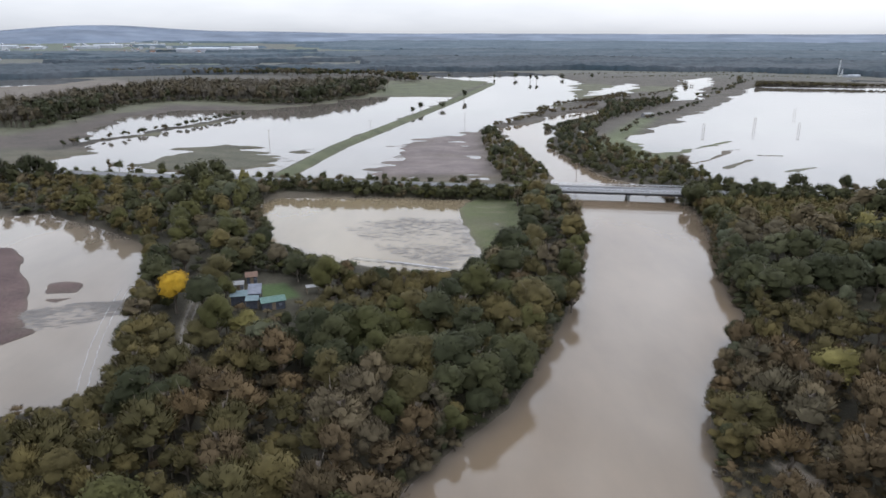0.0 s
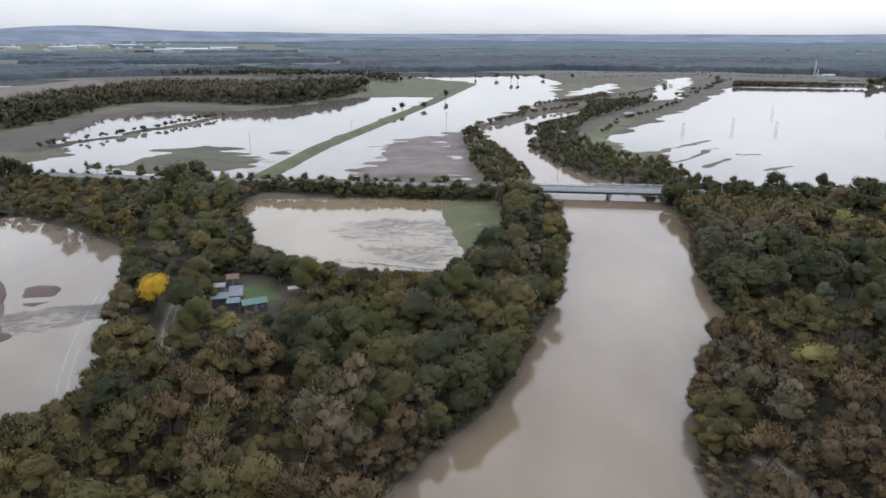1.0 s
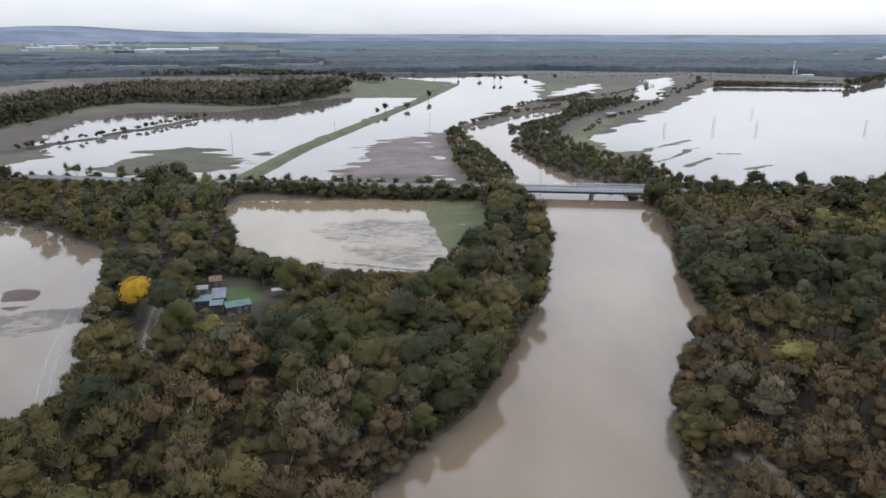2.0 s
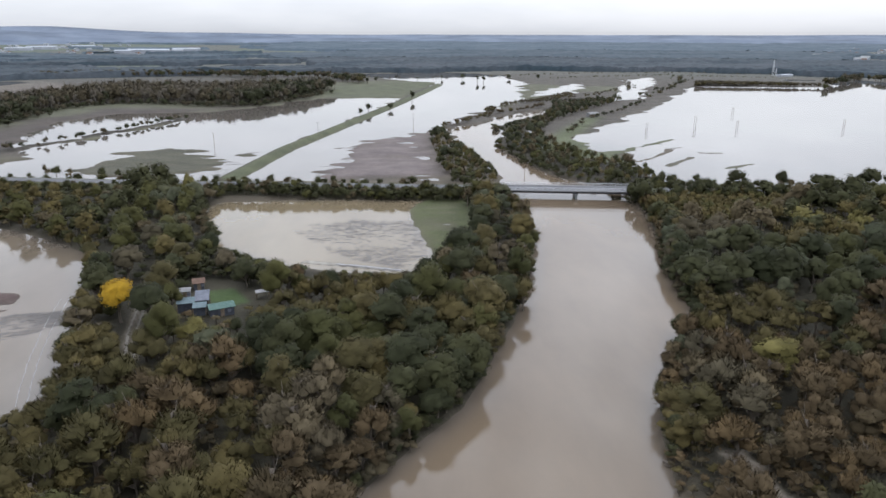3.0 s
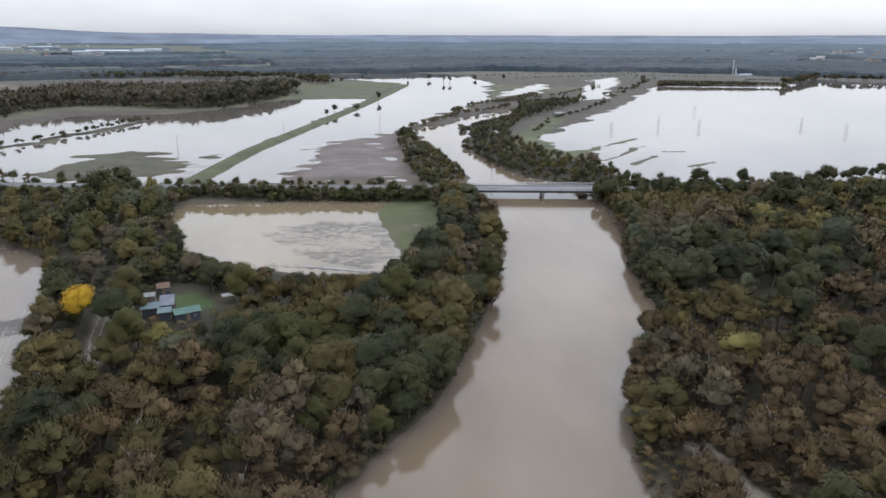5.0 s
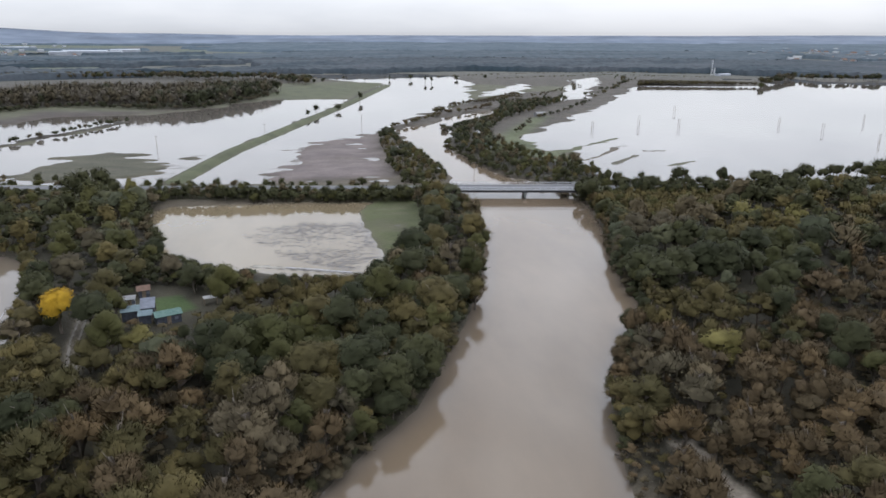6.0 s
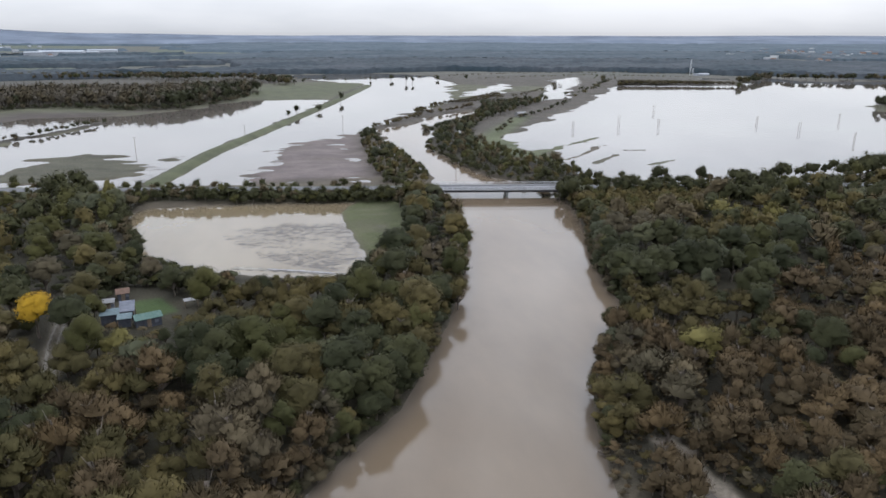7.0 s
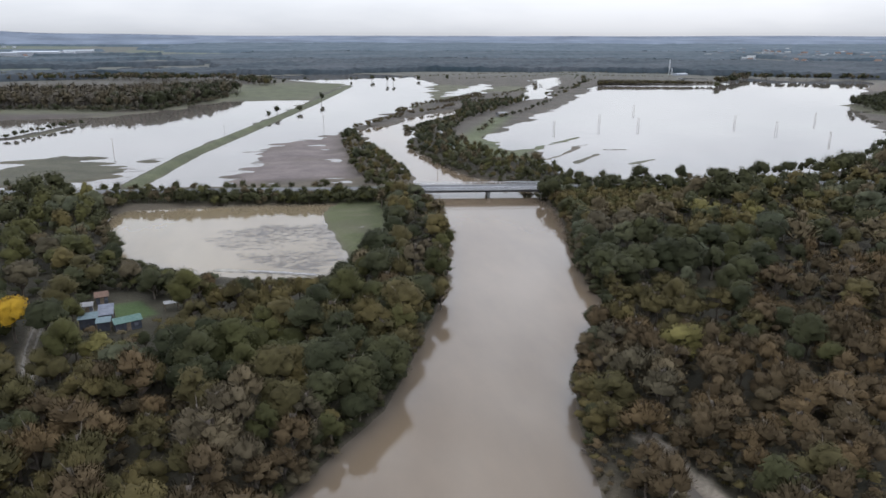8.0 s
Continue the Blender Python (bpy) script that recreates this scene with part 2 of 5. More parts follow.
WEST_MUD = [(-162, 350), (-147, 385), (-139, 420), (-120, 418), (-94, 384), (-84, 390), (-72, 412), (-84, 372), (-94, 352), (-113, 336)]
EAST_MUD = [(-35, 325), (-21, 440), (20, 476), (22, 330)]
NORTH_EAST_TONGUE = [(112, 352), (114, 384), (124, 396), (134, 393), (126, 372), (132, 345)]
NORTH_EAST_SHOALS = [(128, 310), (140, 345), (190, 390), (230, 372), (250, 330), (215, 300)]
NORTH_EAST_RIDGES = [[(118, 388), (132, 392), (152, 414), (173, 438)], [(128, 360), (150, 385), (170, 404)], [(139, 345), (153, 358), (167, 371)], [(174, 385), (186, 384)], [(170, 338), (188, 345)]]
LEFT_STREAKS = [(-103, 158), (-92, 164), (-79, 166), (-76, 158), (-86, 149), (-97, 146)]
RED_ISLET = [(-109, 178), (-105, 182), (-97, 180), (-92, 167), (-97, 161), (-104, 166)]
MID_STREAKS = [(-37, 238), (-17, 250), (7, 245), (11, 208), (0, 190), (-18, 208)]
INLET_GAP = [(51.2, 94), (55, 94), (56, 86), (57.2, 76), (58, 68), (49.5, 68), (50, 79), (50.8, 86)]
INLET = [(52.3, 92), (53.6, 91), (53.8, 87), (54.4, 83), (55.4, 70), (50.5, 70), (51, 79), (51.7, 84), (52.0, 88)]
LEVEES = [[(-222, 402), (-217, 423), (-203, 457), (-184, 505), (-160, 575)], [(38, 504), (54, 526), (73, 558), (85, 581), (110, 600), (140, 640)], [(118, 460), (147, 533), (180, 572), (246, 676)]]
FAR_POOLS = [(-760, 1480, 70, 60), (-640, 1560, 60, 50), (-1250, 1700, 120, 70), (-420, 1500, 40, 60), (-300, 1500, 45, 60), (-820, 2050, 90, 80), (578, 985, 28, 22), (-545, 1000, 60, 40), (-250, 1750, 60, 90), (-330, 980, 18, 20), (900, 3000, 160, 120), (-900, 2900, 200, 90), (1250, 2400, 120, 60)]
DYKE = [(-76, 325), (-62, 412), (-35, 518), (9, 693), (62, 930)]
ROAD = [(-900, 447), (-302, 341), (-93, 303), (-45, 297), (16, 288), (48, 283.5), (98, 276), (123, 272), (199, 262), (700, 205)]
ROAD_TOP = 3.4
BRIDGE_WEST, BRIDGE_EAST = Vector((46.0, 283.8, 0)), Vector((101.0, 275.6, 0))
GARDEN = [(-54, 179), (-53, 159), (-37, 155), (-32, 164), (-33, 171), (-49, 181)]
BANK_MEADOW = [(84, 392), (92, 425), (118, 482), (150, 545), (170, 560), (122, 452), (124, 350), (108, 360)]
MEADOW = [(-76, 790), (-66, 909), (18, 960), (75, 980), (60, 900), (2, 750), (-51, 748)]
SHORE_TRACK = [(-26, 200), (-10, 194.5), (4, 189)]
WEST_FIELD = [(-300, 400), (-195, 395), (-215, 440), (-235, 560), (-160, 625), (-120, 660), (-90, 740), (-160, 640), (-250, 650), (-275, 520)]
LAWN = [(-49, 174), (-42, 176), (-36, 166), (-44, 161)]
TRACK = [(-54, 128), (-55, 136), (-59, 150), (-62, 166), (-66, 185)]


WEST_WOOD = [(-120, 40), (-100, 98), (-70, 112), (-64, 130), (-74, 155), (-84, 189), (-92, 214), (-124, 240), (-160, 254), (-330, 254),
             (-330, 330), (-93, 294), (-72, 286), (-76, 262), (-58, 216), (-38, 200), (-27, 191), (0, 183), (12, 190), (20, 208), (30, 240),
             (26, 282), (48, 278), (48, 217), (38, 177), (27, 147), (19, 127), (13, 112), (4, 102), (-8, 87), (-10, 60), (-40, 40)]
EAST_WOOD = [(46, 60), (44, 92), (50, 110), (60, 134), (74, 150), (76, 171), (80, 188), (87, 211), (94, 240), (97, 262), (104, 272), (199, 258), (240, 284),
             (300, 330), (420, 420), (520, 400), (420, 200), (200, 60)]
UPSTREAM_WOOD = [(66, 406), (74, 345), (84, 316), (102, 290), (126, 290), (118, 345), (104, 372), (92, 420), (100, 470), (124, 530), (170, 600),
                 (230, 690), (190, 680), (150, 640), (100, 545), (76, 505)]


def terrain(x, y):
    """Height of the ground: flood water stands at 0."""
    x, y = np.asarray(x, float), np.asarray(y, float)
    r = np.hypot(x, y)
    grow = np.clip(r / 250, 0.5, 3.0)
    wx, wy = x + grow * 3 * fbm(x, y, 22, 3), y + grow * 3 * fbm(x, y, 22, 8)
    wx = wx + 14 * step(250, 450, r) * fbm(x * 0.22, y, 13, 9, 3)
    z = 0.9 + 0.35 * fbm(x, y, 60, 1) + 0.12 * fbm(x, y, 7, 2)

    def flood(z, poly, soft, depth=0.9):
        return z + (-depth - z) * step(soft, -soft, sdist(wx, wy, poly))
    for poly, soft in ((LEFT_FLOOD, 4), (MID_FLOOD, 3), (WEST_FLOOD, 9), (EAST_FLOOD, 9), (FAR_FLOOD_A, 12), (FAR_FLOOD_B, 12),
                       (NORTH_EAST_FLOOD, 9), (FAR_WEST_FLOOD, 15)):
        z = flood(z, poly, soft)
    # mud banks just breaking the surface, drawn out along the furrows
    streak = fbm(x * 0.16 + y * 0.08, y, 8, 11) + 0.7 * fbm(x * 0.5, y, 36, 12) + 0.45 * fbm(x * 0.35, y, 4.5, 13, 2)

    def shoal(z, poly, level, rough, soft, ragged=0.0):
        return z + (level + rough * streak - z) * step(soft, -soft, sdist(wx, wy, poly) - ragged * streak)
    z = shoal(z, RED_SOIL, 0.34, 0.14, 2.5)
    z = shoal(z, RED_ISLET, 0.12, 0.34, 3)
    z = shoal(z, WEST_MUD, 0.36, 0.36, 5, 9.0)
    z = shoal(z, EAST_MUD, 0.24, 0.60, 8, 12.0)
    keep = streak
    u, v = x * 0.59 + y * 0.81, x * 0.81 - y * 0.59
    streak = fbm(u * 0.14, v, 7, 17) + 0.7 * fbm(u * 0.4, v, 30, 18)
    z = shoal(z, NORTH_EAST_TONGUE, 0.34, 0.40, 8)
    z = shoal(z, NORTH_EAST_SHOALS, -0.50, 0.50, 14)
    for line in NORTH_EAST_RIDGES:
        d = ldist(wx, wy, line) - 1.2 * streak
        z = np.where(d < 9, np.maximum(z, 0.95 * step(6, 0, d) - 0.72), z)
    streak = keep
    z = shoal(z, GREEN_PATCH, 0.26, 0.42, 5, 5.0)
    streak = fbm(x * 0.3 + y * 0.1, y * 1.2, 4, 14) + 0.6 * fbm(x, y, 24, 15)
    z = shoal(z, LEFT_STREAKS, -0.26, 0.34, 6)
    z = shoal(z, MID_STREAKS, -0.22, 0.34, 7)
    z = np.maximum(z, 0.5 * step(2.6, 1.2, ldist(x, y, SHORE_TRACK)) - 0.4 - 9 * (ldist(x, y, SHORE_TRACK) > 2.6))
    z = z + (-2.0 - z) * step(3, -3, sdist(wx, wy, RIVER))
    z = z + (-0.5 - z) * step(1.5, -1.5, sdist(wx, wy, INLET))
    for line in LEVEES:
        d = ldist(wx, wy, line)
        z = np.where(d < 7, np.maximum(z, 1.3 * step(7, 1, d) - 0.45), z)
    for px, py, sx, sy in FAR_POOLS:
        z = z + (-1.0 - z) * step(1.2, 0.8, np.hypot((wx - px) / sx, (wy - py) / sy))
    # dyke and road embankment
    d = ldist(x, y, DYKE)
    z = np.maximum(z, 1.9 * step(6.5, 1.2, d) - 1.0 * (d > 6.5))
    d = ldist(x, y, ROAD)
    bank = ROAD_TOP * step(11, 5, d) - 1.2 * (d > 11)
    open_ = (x > 45) & (x < 102)
    z = np.where(open_, z, np.maximum(z, bank))
    d = sdist(x, y, GARDEN)
    z = z + (1.0 - z) * step(4, -2, d)
    # low swells far off
    z = z + 10 * step(2300, 4200, r) * (0.6 + fbm(x, y, 900, 21, 3))
    return z


def soil_colour(x, y, z):
    n = x.shape[0]
    c = np.empty((n, 4))
    c[:] = (0.060, 0.050, 0.036, 1)
    r = np.hypot(x, y)

    def lay(mask, colour):
        k = np.clip(mask, 0, 1)[:, None]
        c[:, :3] = c[:, :3] * (1 - k) + np.array(colour) * k
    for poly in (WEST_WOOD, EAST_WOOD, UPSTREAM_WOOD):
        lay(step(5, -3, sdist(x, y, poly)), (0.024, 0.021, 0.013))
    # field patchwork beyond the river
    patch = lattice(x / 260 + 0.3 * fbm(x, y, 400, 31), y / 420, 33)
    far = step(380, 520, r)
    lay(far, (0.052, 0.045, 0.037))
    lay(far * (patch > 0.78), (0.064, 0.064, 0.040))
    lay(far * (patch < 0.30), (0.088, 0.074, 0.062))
    # distance haze put into the soil: fields turn grey-olive past 1000 m
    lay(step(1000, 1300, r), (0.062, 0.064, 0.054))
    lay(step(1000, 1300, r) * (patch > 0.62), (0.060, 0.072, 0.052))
    lay(step(15, -15, sdist(x + 30 * fbm(x * 0.3, y, 60, 41), y, MEADOW)), (0.058, 0.062, 0.034))
    lay(step(15, -15, sdist(x + 20 * fbm(x * 0.3, y, 40, 42), y, WEST_FIELD)), (0.048, 0.039, 0.033))
    lay(step(3, -2, np.minimum(sdist(x, y, RED_SOIL), sdist(x, y, RED_ISLET))), (0.066, 0.043, 0.041))
    lay(step(12, -8, sdist(x, y, EAST_MUD)), (0.105, 0.086, 0.084))
    lay(step(14, -4, sdist(x, y, WEST_MUD)), (0.052, 0.050, 0.034))
    lay(step(10, -10, sdist(x, y, NORTH_EAST_SHOALS)), (0.085, 0.088, 0.062))
    lay(step(9, 5, ldist(x, y, NORTH_EAST_RIDGES[0])), (0.058, 0.070, 0.034))
    lay(step(10, -5, sdist(x, y, GREEN_PATCH)), (0.050, 0.058, 0.022))
    lay(step(9, 3, ldist(x, y, LEVEES[0])), (0.030, 0.026, 0.020))
    lay(step(10, 5, ldist(x, y, DYKE)), (0.044, 0.038, 0.029))
    lay(step(5.5, 3.5, ldist(x - 2.5, y, DYKE) + 1.2 * fbm(x, y, 9, 43, 2)), (0.058, 0.064, 0.034))
    lay(step(13, 7, ldist(x, y, ROAD)) * (np.abs(x - 73) > 28), (0.060, 0.062, 0.034))
    lay(step(4, -2, sdist(x, y, GARDEN)), (0.034, 0.030, 0.019))
    lay(step(1, -1, sdist(x, y, LAWN)), (0.036, 0.056, 0.018))
    lay(step(6, -6, sdist(x, y, BANK_MEADOW)), (0.062, 0.070, 0.036))
    lay(step(1.5, -0.5, sdist(x, y, INLET_GAP) + 1.5 * fbm(x, y, 3, 44, 3)), (0.150, 0.128, 0.104))
    rut = np.abs(ldist(x, y, TRACK) - 0.85)
    lay(step(2.6, 1.2, ldist(x, y, TRACK)) * 0.8, (0.075, 0.062, 0.045))
    lay(step(0.55, 0.25, rut), (0.120, 0.106, 0.090))
    lay(step(1.6, 0.6, ldist(x, y, SHORE_TRACK)), (0.330, 0.315, 0.290))
    lay(step(0.35, 0.0, z) * (z < 0.35) * (r < 1500) * 0.5, (0.072, 0.060, 0.047))
    return c


def mesh_object(name, verts, faces, mats, parent=None, smooth=False):
    me = bpy.data.meshes.new(name)
    me.from_pydata(verts, [], faces)
    for m in (mats if isinstance(mats, (list, tuple)) else [mats]):
        me.materials.append(m)
    if smooth:
        me.polygons.foreach_set("use_smooth", [True] * len(me.polygons))
    me.update()
    ob = new(name, me)
    if parent:
        ob.parent = parent
    return ob


def polar_grid(az, rr):
    a, r = np.meshgrid(az, rr)
    x, y = (r * np.sin(a)).ravel(), (r * np.cos(a)).ravel()
    na, nr = len(az), len(rr)
    i = (np.arange(nr - 1)[:, None] * na + np.arange(na - 1)[None, :]).ravel()
    return x, y, np.stack([i, i + 1, i + na + 1, i + na], 1)


def quad_mesh(name, x, y, z, quads, mat, smooth=True):
    me = bpy.data.meshes.new(name)
    me.vertices.add(len(x))
    me.vertices.foreach_set("co", np.stack([x, y, z], 1).ravel())
    me.loops.add(quads.size)
    me.loops.foreach_set("vertex_index", quads[:, ::-1].ravel().astype(np.int32))
    me.polygons.add(len(quads))
    me.polygons.foreach_set("loop_start", np.arange(0, quads.size, 4, dtype=np.int32))
    me.polygons.foreach_set("loop_total", np.full(len(quads), 4, np.int32))
    me.polygons.foreach_set("use_smooth", np.full(len(quads), smooth))
    me.materials.append(mat)
    me.update(calc_edges=True)
    return new(name, me)


def rings():
    r = [0.01, 2.0, 15.0, 30.0, 45.0, 60.0]
    while r[-1] < 4950:
        v = r[-1]
        r.append(v + (max(1.0, v * 0.008) if v < 1000 else v * 0.016))
    return np.array(r)


def bearings():
    return np.radians(np.concatenate([np.arange(-180, -38, 4.0), np.arange(-38, 50, 0.24), np.arange(50, 180, 4.0), [180.0]]))


def build_ground():
    x, y, q = polar_grid(bearings(), rings())
    z = terrain(x, y)
    ob = quad_mesh("ground", x, y, z, q, GROUND)
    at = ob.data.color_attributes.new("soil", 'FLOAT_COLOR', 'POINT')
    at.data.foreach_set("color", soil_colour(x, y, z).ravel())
    return tagged(ob, "flooded farmland with olive grass, mud banks and dykes", "ground", kind="structure")


def build_water():
    rr = np.concatenate([[0.01, 1.0, 40.0], np.geomspace(60, 3400, 190)])
    x, y, q = polar_grid(np.radians(np.concatenate([np.arange(-180, -38, 6.0), np.arange(-38, 50, 0.5), np.arange(50, 180, 6.0), [180.0]])), rr)
    ob = quad_mesh("water", x, y, np.zeros_like(x), q, WATER)
    c = np.empty((len(x), 4))
    c[:] = (0.098, 0.086, 0.074, 0.02)      # field water over pale mud
    for poly, soft, colour in ((LEFT_FLOOD, 8, (0.122, 0.098, 0.072, 0.02)), (MID_FLOOD, 5, (0.142, 0.112, 0.070, 0.018)), (RIVER, 5, (0.112, 0.084, 0.057, 0.075))):
        k = step(soft, -soft, sdist(x, y, poly))[:, None]
        c = c * (1 - k) + np.array(colour) * k
    at = ob.data.color_attributes.new("silt", 'FLOAT_COLOR', 'POINT')
    at.data.foreach_set("color", c.ravel())
    return tagged(ob, "brown muddy river and flood water mirroring the overcast sky", "water", kind="structure")


build_ground()
build_water()

# ------------------------------------------------------------ trees


def tri_mesh(name, v, f, mats, index=None, normals=None):
    """A mesh of triangles from numpy arrays; normals of length 0 stay as the faces give them."""
    me = bpy.data.meshes.new(name)
    me.vertices.add(len(v))
    me.vertices.foreach_set("co", np.asarray(v, np.float32).ravel())
    me.loops.add(f.size)
    me.loops.foreach_set("vertex_index", f.ravel().astype(np.int32))
    me.polygons.add(len(f))
    me.polygons.foreach_set("loop_start", np.arange(0, f.size, 3, dtype=np.int32))
    me.polygons.foreach_set("loop_total", np.full(len(f), 3, np.int32))
    for m in mats:
        me.materials.append(m)
    me.polygons.foreach_set("use_smooth", np.full(len(f), True))
    if index is not None:
        me.polygons.foreach_set("material_index", index.astype(np.int32))
    me.update(calc_edges=True)
    if normals is not None:
        me.normals_split_custom_set_from_vertices(normals.astype(np.float32))
    return me


def unit(v):
    return v / np.maximum(np.linalg.norm(v, axis=-1, keepdims=True), 1e-9)


def sprays(rng, at, normal, size, soft, long=1.35):
    """One triangle of foliage at each place, facing roughly along normal."""
    n = unit(normal + rng.normal(0, soft, at.shape))
    u = unit(np.cross(n, rng.normal(0, 1, at.shape)))
    w = np.cross(n, u)
    s = size * rng.uniform(0.6, 1.35, (len(at), 1))
    v = np.stack([at + u * s * long * 0.6, at - u * s * long * 0.45 + w * s * 0.5, at - u * s * long * 0.45 - w * s * 0.5], 1)
    shade = unit(0.22 * n + 0.85 * unit(normal + np.array([0, 0, 0.1])))
    return v.reshape(-1, 3), np.arange(3 * len(at)).reshape(-1, 3), np.repeat(shade, 3, axis=0)


def twigs(rng, at, along, normal, length, width):
    """One slender triangle at each place, growing along, its flat side turned outwards."""
    a = unit(along)
    u = unit(np.cross(a, unit(normal + rng.normal(0, 0.2, at.shape))))
    ln = length * rng.uniform(0.5, 1.3, (len(at), 1))
    v = np.stack([at - u * width, at + u * width, at + a * ln], 1)
    shade = unit(normal + np.array([0, 0, 0.35]))
    return v.reshape(-1, 3), np.arange(3 * len(at)).reshape(-1, 3), np.repeat(shade, 3, axis=0)


GOLD = (1 + 5 ** 0.5) / 2
TWENTY = (unit(np.array([(-1, GOLD, 0), (1, GOLD, 0), (-1, -GOLD, 0), (1, -GOLD, 0), (0, -1, GOLD), (0, 1, GOLD), (0, -1, -GOLD), (0, 1, -GOLD),
                         (GOLD, 0, -1), (GOLD, 0, 1), (-GOLD, 0, -1), (-GOLD, 0, 1)])),
          np.array([(0, 11, 5), (0, 5, 1), (0, 1, 7), (0, 7, 10), (0, 10, 11), (1, 5, 9), (5, 11, 4), (11, 10, 2), (10, 7, 6), (7, 1, 8),
                    (3, 9, 4), (3, 4, 2), (3, 2, 6), (3, 6, 8), (3, 8, 9), (4, 9, 5), (2, 4, 11), (6, 2, 10), (8, 6, 7), (9, 8, 1)]))
EIGHT = (np.array([(1, 0, 0), (-1, 0, 0), (0, 1, 0), (0, -1, 0), (0, 0, 1), (0, 0, -1)], float),
         np.array([(0, 2, 4), (2, 1, 4), (1, 3, 4), (3, 0, 4), (2, 0, 5), (1, 2, 5), (3, 1, 5), (0, 3, 5)]))


def clumps(rng, cen, rad, core, half, solid):
    """The dense heart of each tuft of foliage: a small rough lump that the sprays cover."""
    base, faces = solid
    vs, fs, ns = [], [], []
    for i, (c, r) in enumerate(zip(cen, rad)):
        q, _ = np.linalg.qr(rng.normal(0, 1, (3, 3)))
        if np.linalg.det(q) < 0:
            q[:, 0] = -q[:, 0]
        o = base @ q.T
        p = c + o * r * rng.uniform(0.72, 1.12, (len(o), 1)) * np.array([1, 1, 0.85])
        vs.append(p)
        fs.append(faces + i * len(base))
        ns.append(unit(0.28 * o + 0.60 * unit((p - core) / half) + np.array([0, 0, 0.30])))
    return np.concatenate(vs), np.concatenate(fs), np.concatenate(ns)


def join(parts):
    vs, fs, ns, k = [], [], [], 0
    for v, f, n in parts:
        vs.append(v)
        fs.append(f + k)
        ns.append(n)
        k += len(v)
    return np.concatenate(vs), np.concatenate(fs), np.concatenate(ns)


SHAPES = {  # lobes, half width, middle height, half height, size of the lobes, of their hearts, share of twigs
    "broad": (17, 3.4, 5.2, 4.2, 0.40, 0.95, 0.20), "willow": (18, 3.8, 4.8, 4.2, 0.38, 0.92, 0.30), "shrub": (12, 4.1, 4.3, 4.4, 0.44, 0.86, 0.55),
    "poplar": (10, 2.3, 5.4, 4.3, 0.56, 0.82, 0.60), "pine": (16, 2.3, 5.1, 4.4, 0.42, 0.90, 0.30), "bare": (12, 3.2, 5.0, 4.2, 0.43, 0.76, 0.82)}


def crown_shape(kind, seed, leaves, size, solid=TWENTY, share=1.0):
    """Foliage of a tree 10 m high: overlapping tufts of sprays and twigs round dense hearts, with an uneven outline."""
    rng = np.random.default_rng(seed)
    lobes, wide, mid, tall, puff, inner, twiggy = SHAPES[kind]
    lobes = max(5, int(lobes * share))
    core = np.array([0, 0, mid - 1.6])
    half = np.array([wide, wide, tall])
    d = unit(rng.normal(0, 1, (lobes, 3)))
    d[:, 2] = np.abs(d[:, 2]) * 1.5 - 0.62
    top = max(2, lobes // 6)
    d[:top] = unit(rng.normal(0, 0.4, (top, 3)) + np.array([0, 0, 1.0])) * 0.92
    # a few big bulges make the crown lopsided
    bulge = unit(rng.normal(0, 1, (4, 3)) + np.array([0, 0, 0.3]))
    out = 0.46 + 0.28 * np.exp((unit(d) @ bulge.T - 1) * 3.5).max(1) + rng.uniform(-0.14, 0.10, lobes)
    cen = np.array([0, 0, mid]) + d * out[:, None] * half * 0.9
    rad = puff * rng.uniform(0.7, 1.25, lobes) * wide * (1.0 / share) ** 0.3
    owner = rng.choice(lobes, leaves, p=rad ** 2 / (rad ** 2).sum())
    o = unit(rng.normal(0, 1, (leaves, 3)) + 0.5 * unit(cen[owner] - core) + np.array([0, 0, 0.35]))
    reach = rng.uniform(0.80, 1.22, leaves) if twiggy < 0.5 else rng.uniform(0.55, 1.15, leaves)
    p = cen[owner] + o * (rad[owner] * reach)[:, None] * np.array([1, 1, 0.9])
    round_ = unit((p - core) / half)
    face = unit(0.6 * round_ + (0.35 if twiggy < 0.5 else 0.12) * o + np.array([0, 0, 0.30]))
    m = int(leaves * twiggy)
    if kind == "willow":
        way, long = o[:m] * 0.5 + np.array([0, 0, -1.0]), 3.0
    else:
        way, long = round_[:m] * 0.8 + 0.3 * o[:m] + np.array([0, 0, 0.7]) + rng.normal(0, 0.22, (m, 3)), (3.4 if twiggy > 0.5 else 2.4)
    way = unit(way)
    return join([clumps(rng, cen, rad * inner, core, half, solid),
                 twigs(rng, p[:m] - way * size * 0.4 * long, way, face[:m], size * long, size * 0.17),
                 sprays(rng, p[m:], face[m:], size, 0.25)])


def limb(a, b, r0, r1, sides=5):
    a, b = np.array(a, float), np.array(b, float)
    ax = unit(b - a)
    u = unit(np.cross(ax, np.array([0.3, 0.9, 0.2])))
    w = np.cross(ax, u)
    th = np.arange(sides) * 2 * math.pi / sides
    ring = np.cos(th)[:, None] * u + np.sin(th)[:, None] * w
    v = np.concatenate([a + ring * r0, b + ring * r1])
    f = []
    for i in range(sides):
        j = (i + 1) % sides
        f += [(i, j, sides + j), (i, sides + j, sides + i)]
    return v, np.array(f)


